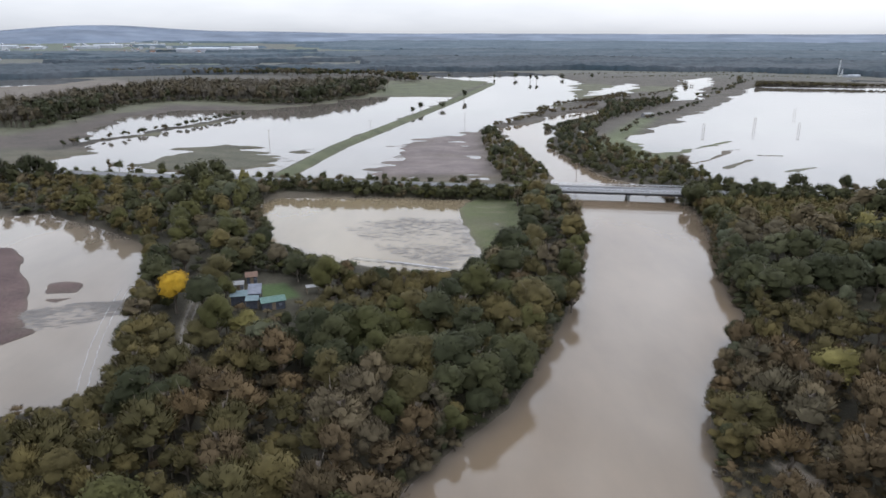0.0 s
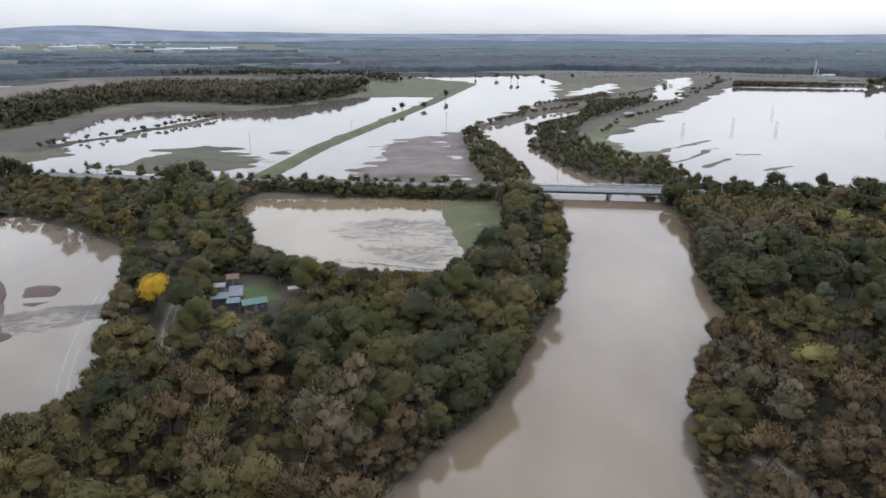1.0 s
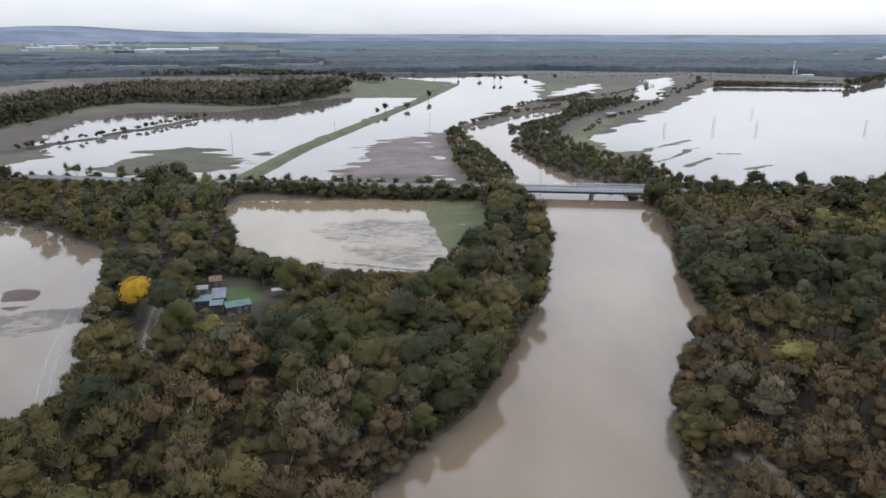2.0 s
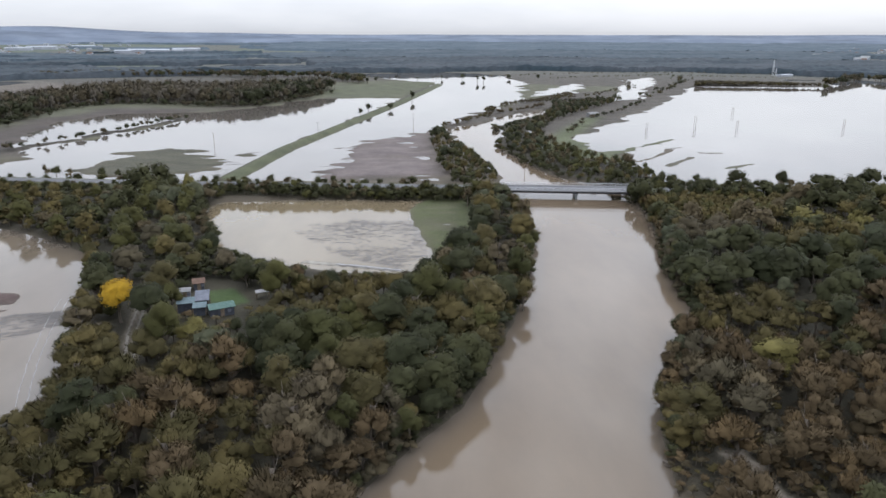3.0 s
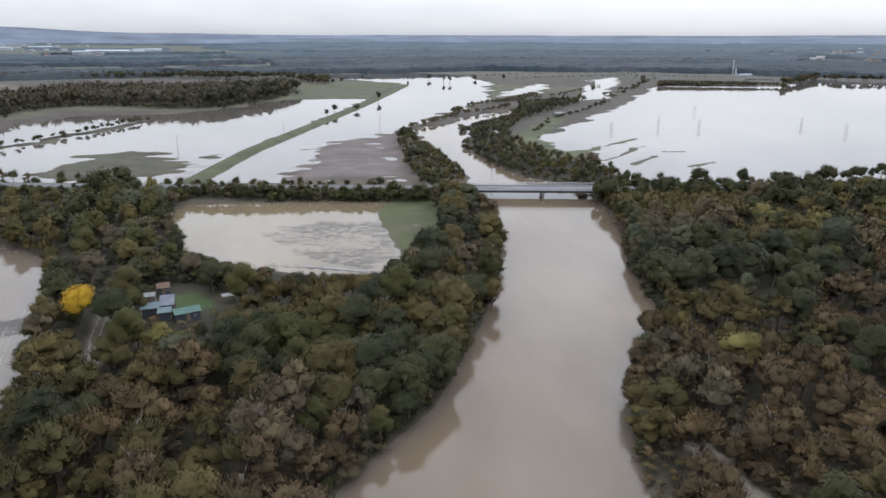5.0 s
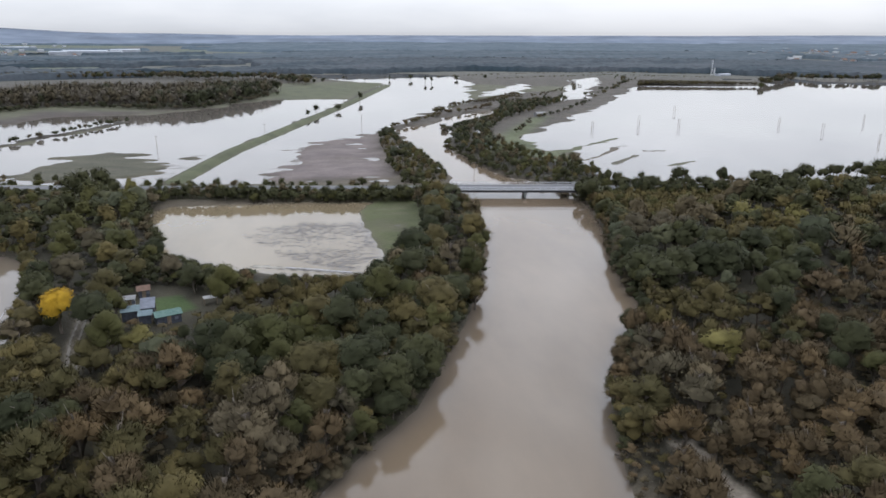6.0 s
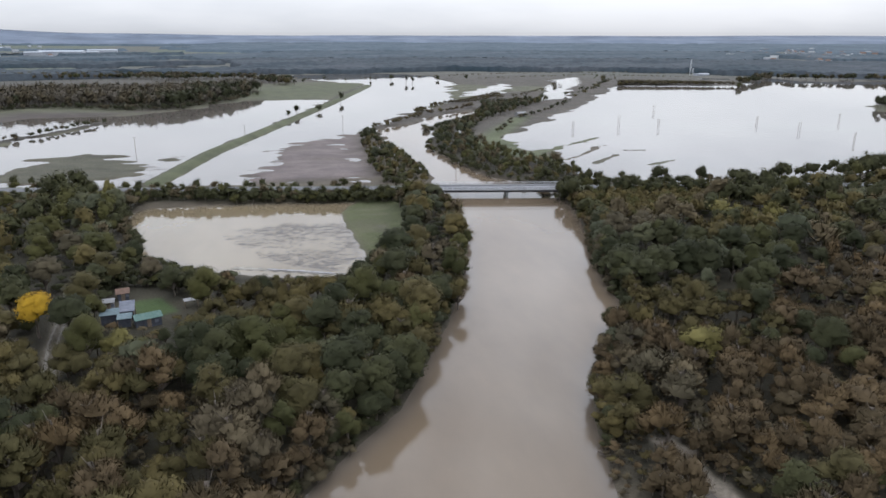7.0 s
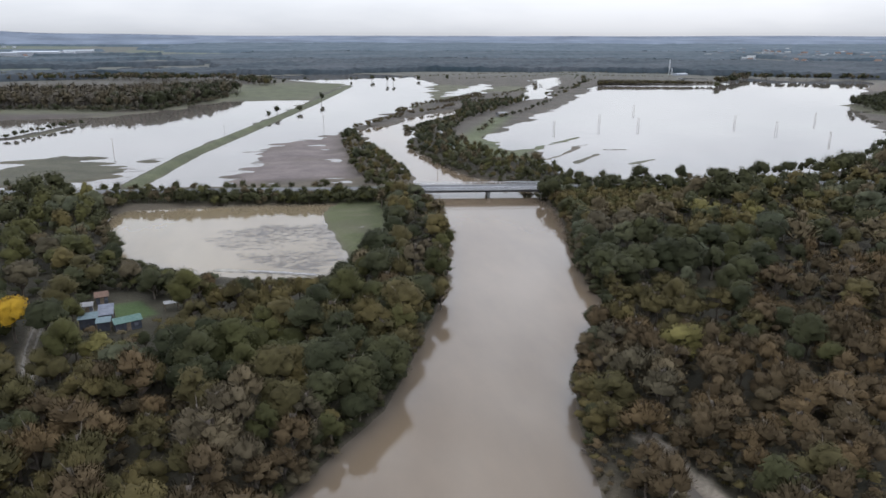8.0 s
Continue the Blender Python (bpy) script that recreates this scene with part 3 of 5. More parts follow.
def trunk_shape(kind, seed):
    """A tapered, slightly bent stem with limbs that grow out of it, in one skin."""
    rng = np.random.default_rng(seed + 900)
    levels = [(-0.6, 0.30), (0.6, 0.22), (2.0, 0.19), (3.2, 0.165), (4.4, 0.13), (5.8, 0.09), (7.8, 0.03)]
    bend = np.cumsum(rng.normal(0, 0.10, (len(levels), 2)), axis=0)
    v, f, n = [], [], 6
    for (z, r), (bx, by) in zip(levels, bend):
        v += [(bx + r * math.cos(k * math.pi / 3), by + r * math.sin(k * math.pi / 3), z) for k in range(n)]
    for i in range(len(levels) - 1):
        for k in range(n):
            a, b2 = i * n + k, i * n + (k + 1) % n
            f += [(a, b2, b2 + n), (a, b2 + n, a + n)]
    spread = 0.5 if kind in ("poplar", "pine") else 1.0
    for q in range(7):
        i, k = 2 + q % 4, (q * 2 + q // 3) % n
        base = (i * n + k, i * n + (k + 1) % n, (i + 1) * n + k)
        th = (k + 0.5) * math.pi / 3 + rng.uniform(-0.3, 0.3)
        out, rise = rng.uniform(1.3, 2.3) * spread, rng.uniform(1.3, 2.6)
        c = np.mean([v[j] for j in base], axis=0)
        for t in (0.55, 1.0):
            p = c + np.array([out * math.cos(th), out * math.sin(th), rise * (t ** 1.3)]) * np.array([t, t, 1])
            w = 0.055 if t < 1 else 0.015
            ring = [len(v) + j for j in range(3)]
            v += [tuple(p + w * np.array([math.cos(j * 2.1), math.sin(j * 2.1), 0.3 * (j - 1)])) for j in range(3)]
            for j in range(3):
                f += [(base[j], base[(j + 1) % 3], ring[(j + 1) % 3]), (base[j], ring[(j + 1) % 3], ring[j])]
            base = ring
    return np.array(v), np.array(f)


def tree_prototype(kind, seed, leaves, size):
    root = new("tree")
    trunk = new("trunk", tri_mesh("trunk", *trunk_shape(kind, seed), [BARK]))
    v, f, n = crown_shape(kind, seed, leaves, size)
    crown = new("crown", tri_mesh("crown", v, f, [LEAVES["green"]], None, n))
    trunk.parent = crown.parent = root
    return root


NAMES = {"broad": "broadleaf tree", "willow": "willow", "shrub": "bush", "poplar": "poplar", "pine": "conifer", "bare": "half-bare tree"}
COLOURS = {"dark_green": "dark green", "green": "green", "olive": "olive autumn", "yellow_green": "yellowish green", "russet": "russet brown",
           "grey_brown": "grey-brown", "silver_green": "silvery green", "golden": "golden yellow", "umber": "dark brown", "tan": "tan brown"}
PROTO, TREES = {}, []


def prototype(kind, variant, near):
    key = (kind, variant, near)
    if key not in PROTO:
        leaves, size = (1560, 0.225) if near else (740, 0.29)
        PROTO[key] = tree_prototype(kind, 10 * variant + len(kind), leaves, size)
    return PROTO[key]


def plant(kind, colour, x, y, z, high, wide, where):
    """One tree of the given height standing at (x, y, z)."""
    src = prototype(kind, random.randrange(4), math.hypot(x, y) < 180)
    s = high / 10
    ob = copy_thing(src, Matrix.LocRotScale((x, y, z), Euler((0, 0, random.uniform(0, 6.28))), (s * wide, s * wide, s)))
    ob.name = NAMES[kind].replace(" ", "_").replace("-", "_")
    for ch in ob.children:
        if ch.name.startswith("crown"):
            ch.material_slots[0].link = 'OBJECT'
            ch.material_slots[0].material = LEAVES[colour]
    return tagged(ob, f"{COLOURS[colour]} {NAMES[kind]} {where}", "bush" if kind == "shrub" else "tree", f"{NAMES[kind]}s {where}")


def low_trees(name, trees, leaves, size, share, label):
    """Many trees joined into one mesh of kind stuff."""
    rng = np.random.default_rng(len(trees))
    lib, vs, fs, ns, mi, k = {}, [], [], [], [], 0
    colours = sorted({t[1] for t in trees})
    for kind, colour, x, y, z, high, wide, _ in trees:
        key = (kind, int(rng.integers(3)))
        if key not in lib:
            v, f, n = crown_shape(kind, 40 + key[1], leaves, size, EIGHT, share)
            tv, tf = limb((0, 0, -0.6), (0.1, 0.1, 6.5), 0.24, 0.07, 4)
            lib[key] = (np.concatenate([v, tv]), np.concatenate([f, tf + len(v)]), len(f), np.concatenate([n, tv * 0]))
        v, f, nl, n = lib[key]
        a, s = rng.uniform(0, 6.28), high / 10
        ca, sa = math.cos(a), math.sin(a)
        w = np.stack([(v[:, 0] * ca - v[:, 1] * sa) * s * wide + x, (v[:, 0] * sa + v[:, 1] * ca) * s * wide + y, v[:, 2] * s + z], 1)
        vs.append(w)
        ns.append(np.stack([n[:, 0] * ca - n[:, 1] * sa, n[:, 0] * sa + n[:, 1] * ca, n[:, 2]], 1))
        fs.append(f + k)
        idx = np.full(len(f), colours.index(colour))
        idx[nl:] = len(colours)
        mi.append(idx)
        k += len(v)
    me = tri_mesh(name, np.concatenate(vs), np.concatenate(fs), [LEAVES[c] for c in colours] + [BARK], np.concatenate(mi), np.concatenate(ns))
    return tagged(new(name, me), label, "trees", kind="stuff")


def scatter(poly, gap, seed, jitter=0.42):
    """Places inside an outline, about gap metres apart."""
    rng = np.random.default_rng(seed)
    p = np.array(poly, float)
    gx, gy = np.meshgrid(np.arange(p[:, 0].min(), p[:, 0].max(), gap), np.arange(p[:, 1].min(), p[:, 1].max(), gap * 0.87))
    gx[1::2] += gap / 2
    x, y = gx.ravel(), gy.ravel()
    x, y = x + rng.uniform(-jitter, jitter, x.size) * gap, y + rng.uniform(-jitter, jitter, x.size) * gap
    keep = sdist(x, y, poly) < 0
    return x[keep], y[keep]


def clear_of(x, y, land=0.15):
    """True where a tree may stand: dry land, off the road, the garden and the track."""
    bank = (sdist(x, y, RIVER) < 5) | (sdist(x, y, LEFT_FLOOD) < 4) | (sdist(x, y, MID_FLOOD) < 4)
    ok = terrain(x, y) > np.where(bank, -0.9, land)
    ok &= ldist(x, y, ROAD) > 6.5
    ok &= sdist(x, y, GARDEN) > 0.4
    ok &= ldist(x, y, TRACK) > 2.5
    ok &= ldist(x, y, DYKE) > 9
    ok &= sdist(x, y, GROVE) > 0
    ok &= sdist(x, y, INLET_GAP) > 0.3
    ok &= ldist(x, y, [(-63, 156), (-60, 146)]) > 5.5
    ok &= sdist(x, y, RIVER) > -0.3
    ok &= sdist(x, y, LEFT_FLOOD) > 0
    ok &= sdist(x, y, MID_FLOOD) > 0
    return ok


WEST_BANK = [(22, 300), (25, 330), (24, 400), (26, 470), (33, 484), (35, 440), (44, 360), (48, 300)]
POPLAR_WOOD = [(-287, 490), (-284, 574), (-290, 650), (-262, 688), (-240, 694), (-165, 660), (-128, 664), (-92, 735), (-76, 795), (-62, 850), (-80, 880), (-156, 850),
               (-193, 812), (-282, 818), (-318, 794), (-335, 722), (-350, 625), (-365, 560), (-350, 480)]
PLANTATION = [(371, 852), (508, 802), (545, 850), (395, 905)]
EAST_ISLE = [(513, 590), (478, 545), (476, 500), (455, 460), (430, 400), (520, 380), (760, 480), (760, 640), (640, 660)]
SCRUB = [(73, 557), (92, 618), (120, 664), (154, 682), (200, 760), (185, 765), (148, 700), (110, 672), (84, 622)]
# groves that differ from the mixed wood round them: x, y, radius, kind, leaf colour
GROVES = [
    (-48, 94, 30, "bare", "olive"),
    (-72, 104, 18, "shrub", "olive"),
    (-36, 112, 16, "bare", "russet"),
    (-18, 92, 16, "bare", "russet"),
    (-60, 120, 12, "bare", "olive"),
    (-22, 147, 15, "shrub", "olive"),
    (-44, 126, 8, "shrub", "olive"),
    (66, 100, 26, "bare", "russet"),
    (98, 104, 30, "bare", "russet"),
    (130, 122, 34, "bare", "russet"),
    (84, 138, 14, "bare", "olive"),
    (112, 214, 16, "broad", "umber"),
    (150, 215, 14, "shrub", "yellow_green"),
    (180, 225, 16, "shrub", "olive"),
    (168, 247, 16, "broad", "dark_green"),
    (212, 244, 22, "broad", "dark_green"),
    (103, 159, 12, "broad", "dark_green"),
    (125, 162, 16, "broad", "dark_green"),
    (114, 200, 14, "broad", "dark_green"),
    (21, 216, 12, "broad", "dark_green"),
    (32, 197, 8, "broad", "olive"),
    (25, 265, 9, "bare", "grey_brown"),
    (-21, 130, 13, "broad", "dark_green"),
    (-30, 141, 8, "broad", "dark_green"),
    (-10, 132, 10, "broad", "green"),
    (-11, 101, 11, "bare", "grey_brown"),
    (-2, 96, 8, "bare", "russet"),
    (-58, 132, 8, "shrub", "olive"),
    (-31, 99, 8, "bare", "olive"),
    (-50, 86, 14, "bare", "olive"),
    (-32, 86, 12, "shrub", "olive"),
    (-51, 107, 6, "broad", "dark_green"),
    (-5, 115, 8, "broad", "olive"),
    (9, 115, 12, "broad", "dark_green"),
    (19, 155, 10, "willow", "silver_green"),
    (9, 155, 7, "broad", "green"),
    (-14, 163, 12, "bare", "olive"),
    (-116, 268, 24, "shrub", "olive"),
    (-176, 280, 40, "shrub", "olive"),
    (-73, 230, 9, "willow", "silver_green"),
    (-105, 238, 16, "broad", "dark_green"),
    (37, 255, 14, "bare", "grey_brown"),
    (89, 177, 24, "willow", "silver_green"),
    (77, 169, 12, "broad", "dark_green"),
    (118, 244, 26, "shrub", "olive"),
    (81, 134, 16, "bare", "olive"),
    (96, 122, 13, "broad", "dark_green"),
    (104, 116, 9, "broad", "dark_green"),
    (108, 122, 16, "bare", "russet"),
    (72, 90, 20, "bare", "russet"),
    (59, 105, 9, "bare", "grey_brown"),
    (88, 91, 16, "shrub", "russet"),
    (179, 199, 18, "shrub", "olive"),
    (125, 195, 12, "bare", "olive"),
    (133, 148, 18, "bare", "russet"),
    (51, 98, 8, "shrub", "olive"),
    (-85, 790, 55, "broad", "dark_green"),
    (-118, 700, 32, "broad", "dark_green"),
    (-285, 560, 40, "broad", "dark_green"),
]
MIX = {
    "west": [("broad", "dark_green", 4.5), ("broad", "green", 4.5), ("broad", "olive", 4), ("bare", "grey_brown", 1.2), ("bare", "olive", 4), ("bare", "russet", 2),
             ("shrub", "olive", 3), ("willow", "silver_green", 1.5), ("shrub", "yellow_green", 0.6), ("shrub", "green", 2)],
    "east": [("broad", "dark_green", 5), ("broad", "olive", 3), ("bare", "russet", 6), ("bare", "grey_brown", 1.5), ("shrub", "russet", 3), ("bare", "olive", 2), ("willow", "silver_green", 1),
             ("shrub", "olive", 2), ("broad", "green", 2)],
    "west_far": [("broad", "dark_green", 6), ("broad", "green", 4), ("broad", "umber", 2), ("bare", "grey_brown", 0.8), ("broad", "olive", 1.5), ("willow", "silver_green", 1)],
    "east_far": [("broad", "dark_green", 5), ("broad", "olive", 3), ("broad", "umber", 2), ("bare", "russet", 1.5), ("bare", "grey_brown", 1), ("broad", "green", 2), ("willow", "silver_green", 1.5)],
    "upstream": [("shrub", "dark_green", 4), ("shrub", "green", 3), ("shrub", "olive", 3), ("broad", "dark_green", 2), ("willow", "silver_green", 2), ("bare", "grey_brown", 2.5)],
    "hedge": [("shrub", "dark_green", 8), ("shrub", "umber", 2), ("shrub", "green", 1.5)],
    "poplars": [("poplar", "tan", 6), ("poplar", "grey_brown", 5), ("poplar", "umber", 2), ("broad", "dark_green", 1)],
    "belt": [("broad", "dark_green", 5), ("broad", "umber", 2), ("broad", "olive", 2), ("bare", "grey_brown", 2), ("broad", "green", 1)],
    "dark": [("shrub", "dark_green", 4), ("broad", "dark_green", 2), ("shrub", "green", 1), ("pine", "dark_green", 4)],
    "thicket": [("bare", "umber", 3), ("bare", "russet", 3), ("bare", "olive", 3)],
    "grove": [("shrub", "olive", 6), ("shrub", "green", 2)],
    "scrub": [("shrub", "olive", 3), ("shrub", "russet", 3), ("bare", "grey_brown", 2)],
    "brush": [("shrub", "dark_green", 4), ("shrub", "umber", 3)],
    "strip": [("shrub", "umber", 4), ("shrub", "olive", 2), ("shrub", "grey_brown", 1)],
}
# open stretches that no treetop hides
GROVE = [(100, 234), (103, 223), (121, 227), (144, 243), (158, 256), (160, 261), (130, 264), (107, 267)]
LOW_SCRUB = [[(-330, 252), (-128, 246), (-100, 254), (-100, 300), (-330, 338)]]
OPEN = [LEFT_FLOOD, MID_FLOOD, WEST_FLOOD, EAST_FLOOD, RIVER,
        [(-58, 188), (-54, 156), (-44, 151), (-35, 160), (-27, 173), (-36, 186)],
        [(-98, 320), (-98, 316), (-48, 310), (14, 303), (14, 306), (-48, 314)], INLET_GAP]


def grow(x, y, mix, seed, low, tall, where, keep_open=True, wide=(0.75, 1.35)):
    """Trees of a mix at the given places."""
    x, y = np.asarray(x, float), np.asarray(y, float)
    a = np.degrees(np.arctan2(x, y))
    ok = (a > -37) & (a < 49) & (np.hypot(x, y) > 70)
    x, y = x[ok], y[ok]
    rng = np.random.default_rng(seed)
    h = rng.uniform(low, tall, x.size) * (sdist(x, y, RIVER) > -1.6)
    if keep_open:
        for _ in range(9):
            hidden = np.zeros(x.size, bool)
            for share in (0.9, 0.5):
                top = EYE / (EYE - share * h)
                for poly in OPEN:
                    hidden |= sdist(x * top, y * top, poly) < (-2.5 if poly is RIVER else -10 if poly is WEST_FLOOD else -0.8)
            h = np.where(hidden, h * 0.8, h)
        h = np.where(hidden, 0, h)
    if mix.endswith("_far"):
        for poly in LOW_SCRUB:
            h = np.where(sdist(x, y, poly) < 0, np.minimum(h, 4.5 + 0.3 * h), h)
    z = np.maximum(terrain(x, y), -0.3)
    zone = fbm(x, y, 45, seed, 2)
    rnd = random.Random(seed)
    names = MIX[mix]
    for px, py, pz, ph, zn in zip(x, y, z, h, zone):
        if ph < min(2.0, low):
            continue
        w = [max(c[2] * (1.0 + (0.9 if i % 2 else -0.9) * zn), 0.05) for i, c in enumerate(names)]
        kind, colour, _ = rnd.choices(names, w)[0]
        if mix in ("west", "east", "west_far", "east_far", "poplars"):
            for gx, gy, gr, gk, gc in GROVES:
                if math.hypot(px - gx, py - gy) < gr and rnd.random() < (0.72 if gk != "willow" else 0.4):
                    kind, colour = gk, gc
        if ph < 4.5 and mix != "thicket" and kind in ("broad", "bare", "willow"):
            kind = "shrub"
        wd = rnd.uniform(*wide) * (1.0 if ph > 5 else 1.25)
        TREES.append((kind, colour, float(px), float(py), float(pz), float(ph * (0.8 if kind == "shrub" and ph > 7 else 1.0)), wd, where))


def wood(poly, gap, mix, seed, low, tall, where, keep_open=True, wide=(0.75, 1.35), r0=0, r1=1e9):
    x, y = scatter(poly, gap, seed)
    r = np.hypot(x, y)
    ok = clear_of(x, y) & (r >= r0) & (r < r1)
    grow(x[ok], y[ok], mix, seed, low, tall, where, keep_open, wide)


def row(line, gap, mix, seed, low, tall, where, spread=1.0, keep_open=True, gaps=0.0):
    rng = np.random.default_rng(seed)
    xs, ys = [], []
    for (ax, ay), (bx, by) in zip(line, line[1:]):
        n = max(1, int(math.hypot(bx - ax, by - ay) / gap))
        for k in range(n):
            if rng.random() >= gaps:
                t = (k + rng.uniform(0, 1)) / n
                xs.append(ax + t * (bx - ax) + rng.normal(0, spread))
                ys.append(ay + t * (by - ay) + rng.normal(0, spread))
    grow(xs, ys, mix, seed, low, tall, where, keep_open, (1.0, 1.4))


def beside_road(x0, x1, off):
    pts = [(x, float(np.interp(x, [p[0] for p in ROAD], [p[1] for p in ROAD])) + off) for x in np.linspace(x0, x1, 12)]
    return pts


wood(WEST_WOOD, 5.4, "west", 5, 5.5, 14, "in the riverside wood", True, (0.85, 1.45), r1=178)
wood(WEST_WOOD, 8.0, "west_far", 45, 6, 13.5, "in the riverside wood", True, (0.95, 1.4), r0=178)
wood(EAST_WOOD, 5.3, "east", 6, 4.5, 12, "on the far bank", True, (0.85, 1.45), r1=172)
wood(EAST_WOOD, 8.8, "east_far", 46, 7, 15, "on the far bank", True, (0.95, 1.4), r0=172)
row([(-14, 66), (-9, 88), (2, 103), (10, 113), (16, 128), (24, 148), (34, 178), (43, 218), (46, 262)], 3.0, "west", 25, 4.5, 8, "overhanging the river bank", 0.7, False)
row([(44, 94), (47, 104), (53, 120), (64, 138), (74, 152), (75.5, 171), (80, 188), (87, 211), (95, 240), (98, 262)], 3.2, "east", 26, 4.5, 7.5, "overhanging the river bank", 0.8, False)
row([(-72, 112), (-66, 122), (-66, 132), (-74, 156), (-84, 190), (-92, 213), (-120, 238), (-150, 256)], 3.6, "west", 27, 4.5, 7.5, "overhanging the flooded field", 0.8, True)
row([(-15, 66), (-10, 84), (-6, 90), (4, 104), (11, 113), (17, 128), (25, 148), (35, 178), (44, 218), (47, 262)], 1.6, "brush", 53, 1.8, 3.8, "overhanging the river bank", 0.5, False)
row([(43, 92), (47, 104), (52, 118), (63, 138), (73, 151), (74.5, 171), (79, 188), (86, 211), (94, 240), (97, 262)], 1.8, "brush", 54, 1.8, 3.8, "overhanging the river bank", 0.5, False)
row([(77, 162), (82, 188), (89, 211), (98, 250)], 5, "east_far", 55, 8, 12, "on the far bank", 0.8, False)
row([(-73, 284), (-74, 268), (-70, 250), (-64, 234), (-57, 222)], 2.6, "hedge", 56, 5, 9, "beside the flooded field", 1.0, False)
gx, gy = scatter(GROVE, 3.9, 61)
grow(gx, gy, "grove", 61, 6.0, 7.6, "in the willow grove", False, (1.0, 1.3))
wood(UPSTREAM_WOOD, 5.6, "upstream", 7, 3.0, 9, "along the upstream bank")
wood(WEST_BANK, 6.5, "upstream", 8, 4, 10, "along the upstream bank", False)
row([(120, 284), (150, 284), (200, 284), (260, 296), (320, 335), (400, 410)], 6, "dark", 9, 7, 11, "beside the flooded field", 2.5, False)
row(beside_road(-74, 42, -8), 1.9, "hedge", 10, 4.5, 6.5, "beside the road", 1.0)
row(beside_road(-74, 30, -11), 1.9, "hedge", 49, 4.5, 7, "beside the road", 0.8)
wood([(-60, 181), (-50, 186), (-34, 176), (-27, 186), (-40, 198), (-60, 214)], 3.6, "hedge", 50, 2.5, 5, "beside the garden")
row(beside_road(-330, -74, -8), 3.2, "hedge", 21, 3.0, 5.2, "beside the road", 1.5, False)
row(beside_road(-330, 20, 10), 3.6, "hedge", 11, 3.5, 6, "beside the road", 1.2, False, 0.25)
row(beside_road(104, 330, 9), 5, "hedge", 12, 4, 7, "beside the road", 1.5, False)
row(beside_road(112, 420, -9), 2.6, "dark", 52, 6.5, 10, "beside the road", 2.0, False)
row(beside_road(108, 430, 12), 2.4, "hedge", 62, 4, 6.5, "beside the road", 1.5, False)
row(LEVEES[0], 5, "brush", 13, 3, 5.5, "on the drowned field bank", 0.7, False, 0.35)
row(LEVEES[1], 4.5, "scrub", 14, 2.5, 5, "on the river levee", 1.0, False, 0.1)
row(LEVEES[2], 7, "hedge", 15, 2, 4.5, "on the river levee", 1.5, False, 0.3)
row([(74, 509), (64, 450), (64, 406), (72, 346), (80, 318), (99, 294)], 3.2, "hedge", 22, 2, 4.5, "along the upstream bank", 1.2, False)
row([(35, 490), (37, 440), (45, 362), (49, 318)], 3.2, "hedge", 23, 2, 4.5, "along the upstream bank", 1.0, False)
row([(97, 268), (101, 280), (106, 274)], 2.5, "hedge", 24, 5, 7, "beside the bridge", 1.2, False)
row([(230, 1040), (330, 1075), (420, 1100), (560, 1020)], 4, "strip", 31, 1.5, 3, "on the field edge", 4, False, 0.1)
row([(-60, 1075), (60, 1090), (200, 1120), (330, 1165), (520, 1150), (700, 1060)], 4.5, "strip", 32, 1.5, 3.2, "on the field edge", 5, False, 0.15)
row([(545, 862), (585, 908), (660, 980), (676, 930), (805, 888)], 3.0, "belt", 33, 8, 12, "beside the flooded field", 5, False, 0.05)
row([(150, 700), (215, 745), (300, 880), (330, 990)], 5, "strip", 34, 2, 3.5, "on the field edge", 4, False, 0.15)
row([(262, 720), (330, 830), (400, 960), (430, 1060)], 5, "upstream", 35, 2.5, 6, "on the field edge", 4, False, 0.2)
wood(SCRUB, 4.5, "strip", 16, 2.5, 4.5, "on the river levee", False)
wood(POPLAR_WOOD, 6.6, "poplars", 17, 10, 17, "in the poplar wood", False, (0.8, 1.15))
row([(-285, 488), (-282, 574), (-288, 648), (-260, 686), (-238, 690), (-167, 656), (-128, 660), (-90, 732), (-74, 795)], 2.6, "brush", 18, 3.5, 7, "at the edge of the poplar wood", 4, False)
wood([(-540, 1150), (-445, 1172), (-320, 1176), (-207, 1135), (-103, 1105), (-40, 1022), (-28, 940), (-58, 955), (-103, 1062), (-201, 1062), (-320, 1112), (-440, 1105),
      (-540, 1085)], 11, "belt", 58, 8, 12, "on the field edge", False, (1.1, 1.6))
wood(PLANTATION, 3.4, "strip", 19, 7.5, 8.3, "in the planted strip", False, (1.2, 1.6))
wood(EAST_ISLE, 8, "dark", 20, 9, 13, "on the wooded island", False)
for kx, ky, kh in ((-25, 581, 7), (-19, 606, 9), (-1, 628, 9), (21, 714, 12), (9, 1015, 9), (38, 1026, 8), (74, 1037, 10), (103, 1036, 14), (118, 975, 12),
                   (125, 964, 11), (171, 1033, 10), (-19, 969, 9), (213, 1032, 10), (138, 559, 13), (146, 566, 12), (511, 812, 12)):
    grow([kx], [ky], "dark", kx + 400, kh, kh + 0.1, "on the field edge", False)
wood([(-270, 300), (-172, 302), (-166, 322), (-270, 338)], 6, "dark", 36, 11, 16, "beside the road", False)
grow([-165, -159, -152, -136, -128], [344, 341, 339, 336, 334], "hedge", 37, 5, 7, "beside the road", False)
TREES.append(("broad", "dark_green", -95.0, 291.0, 1.0, 16.5, 0.9, "beside the road"))
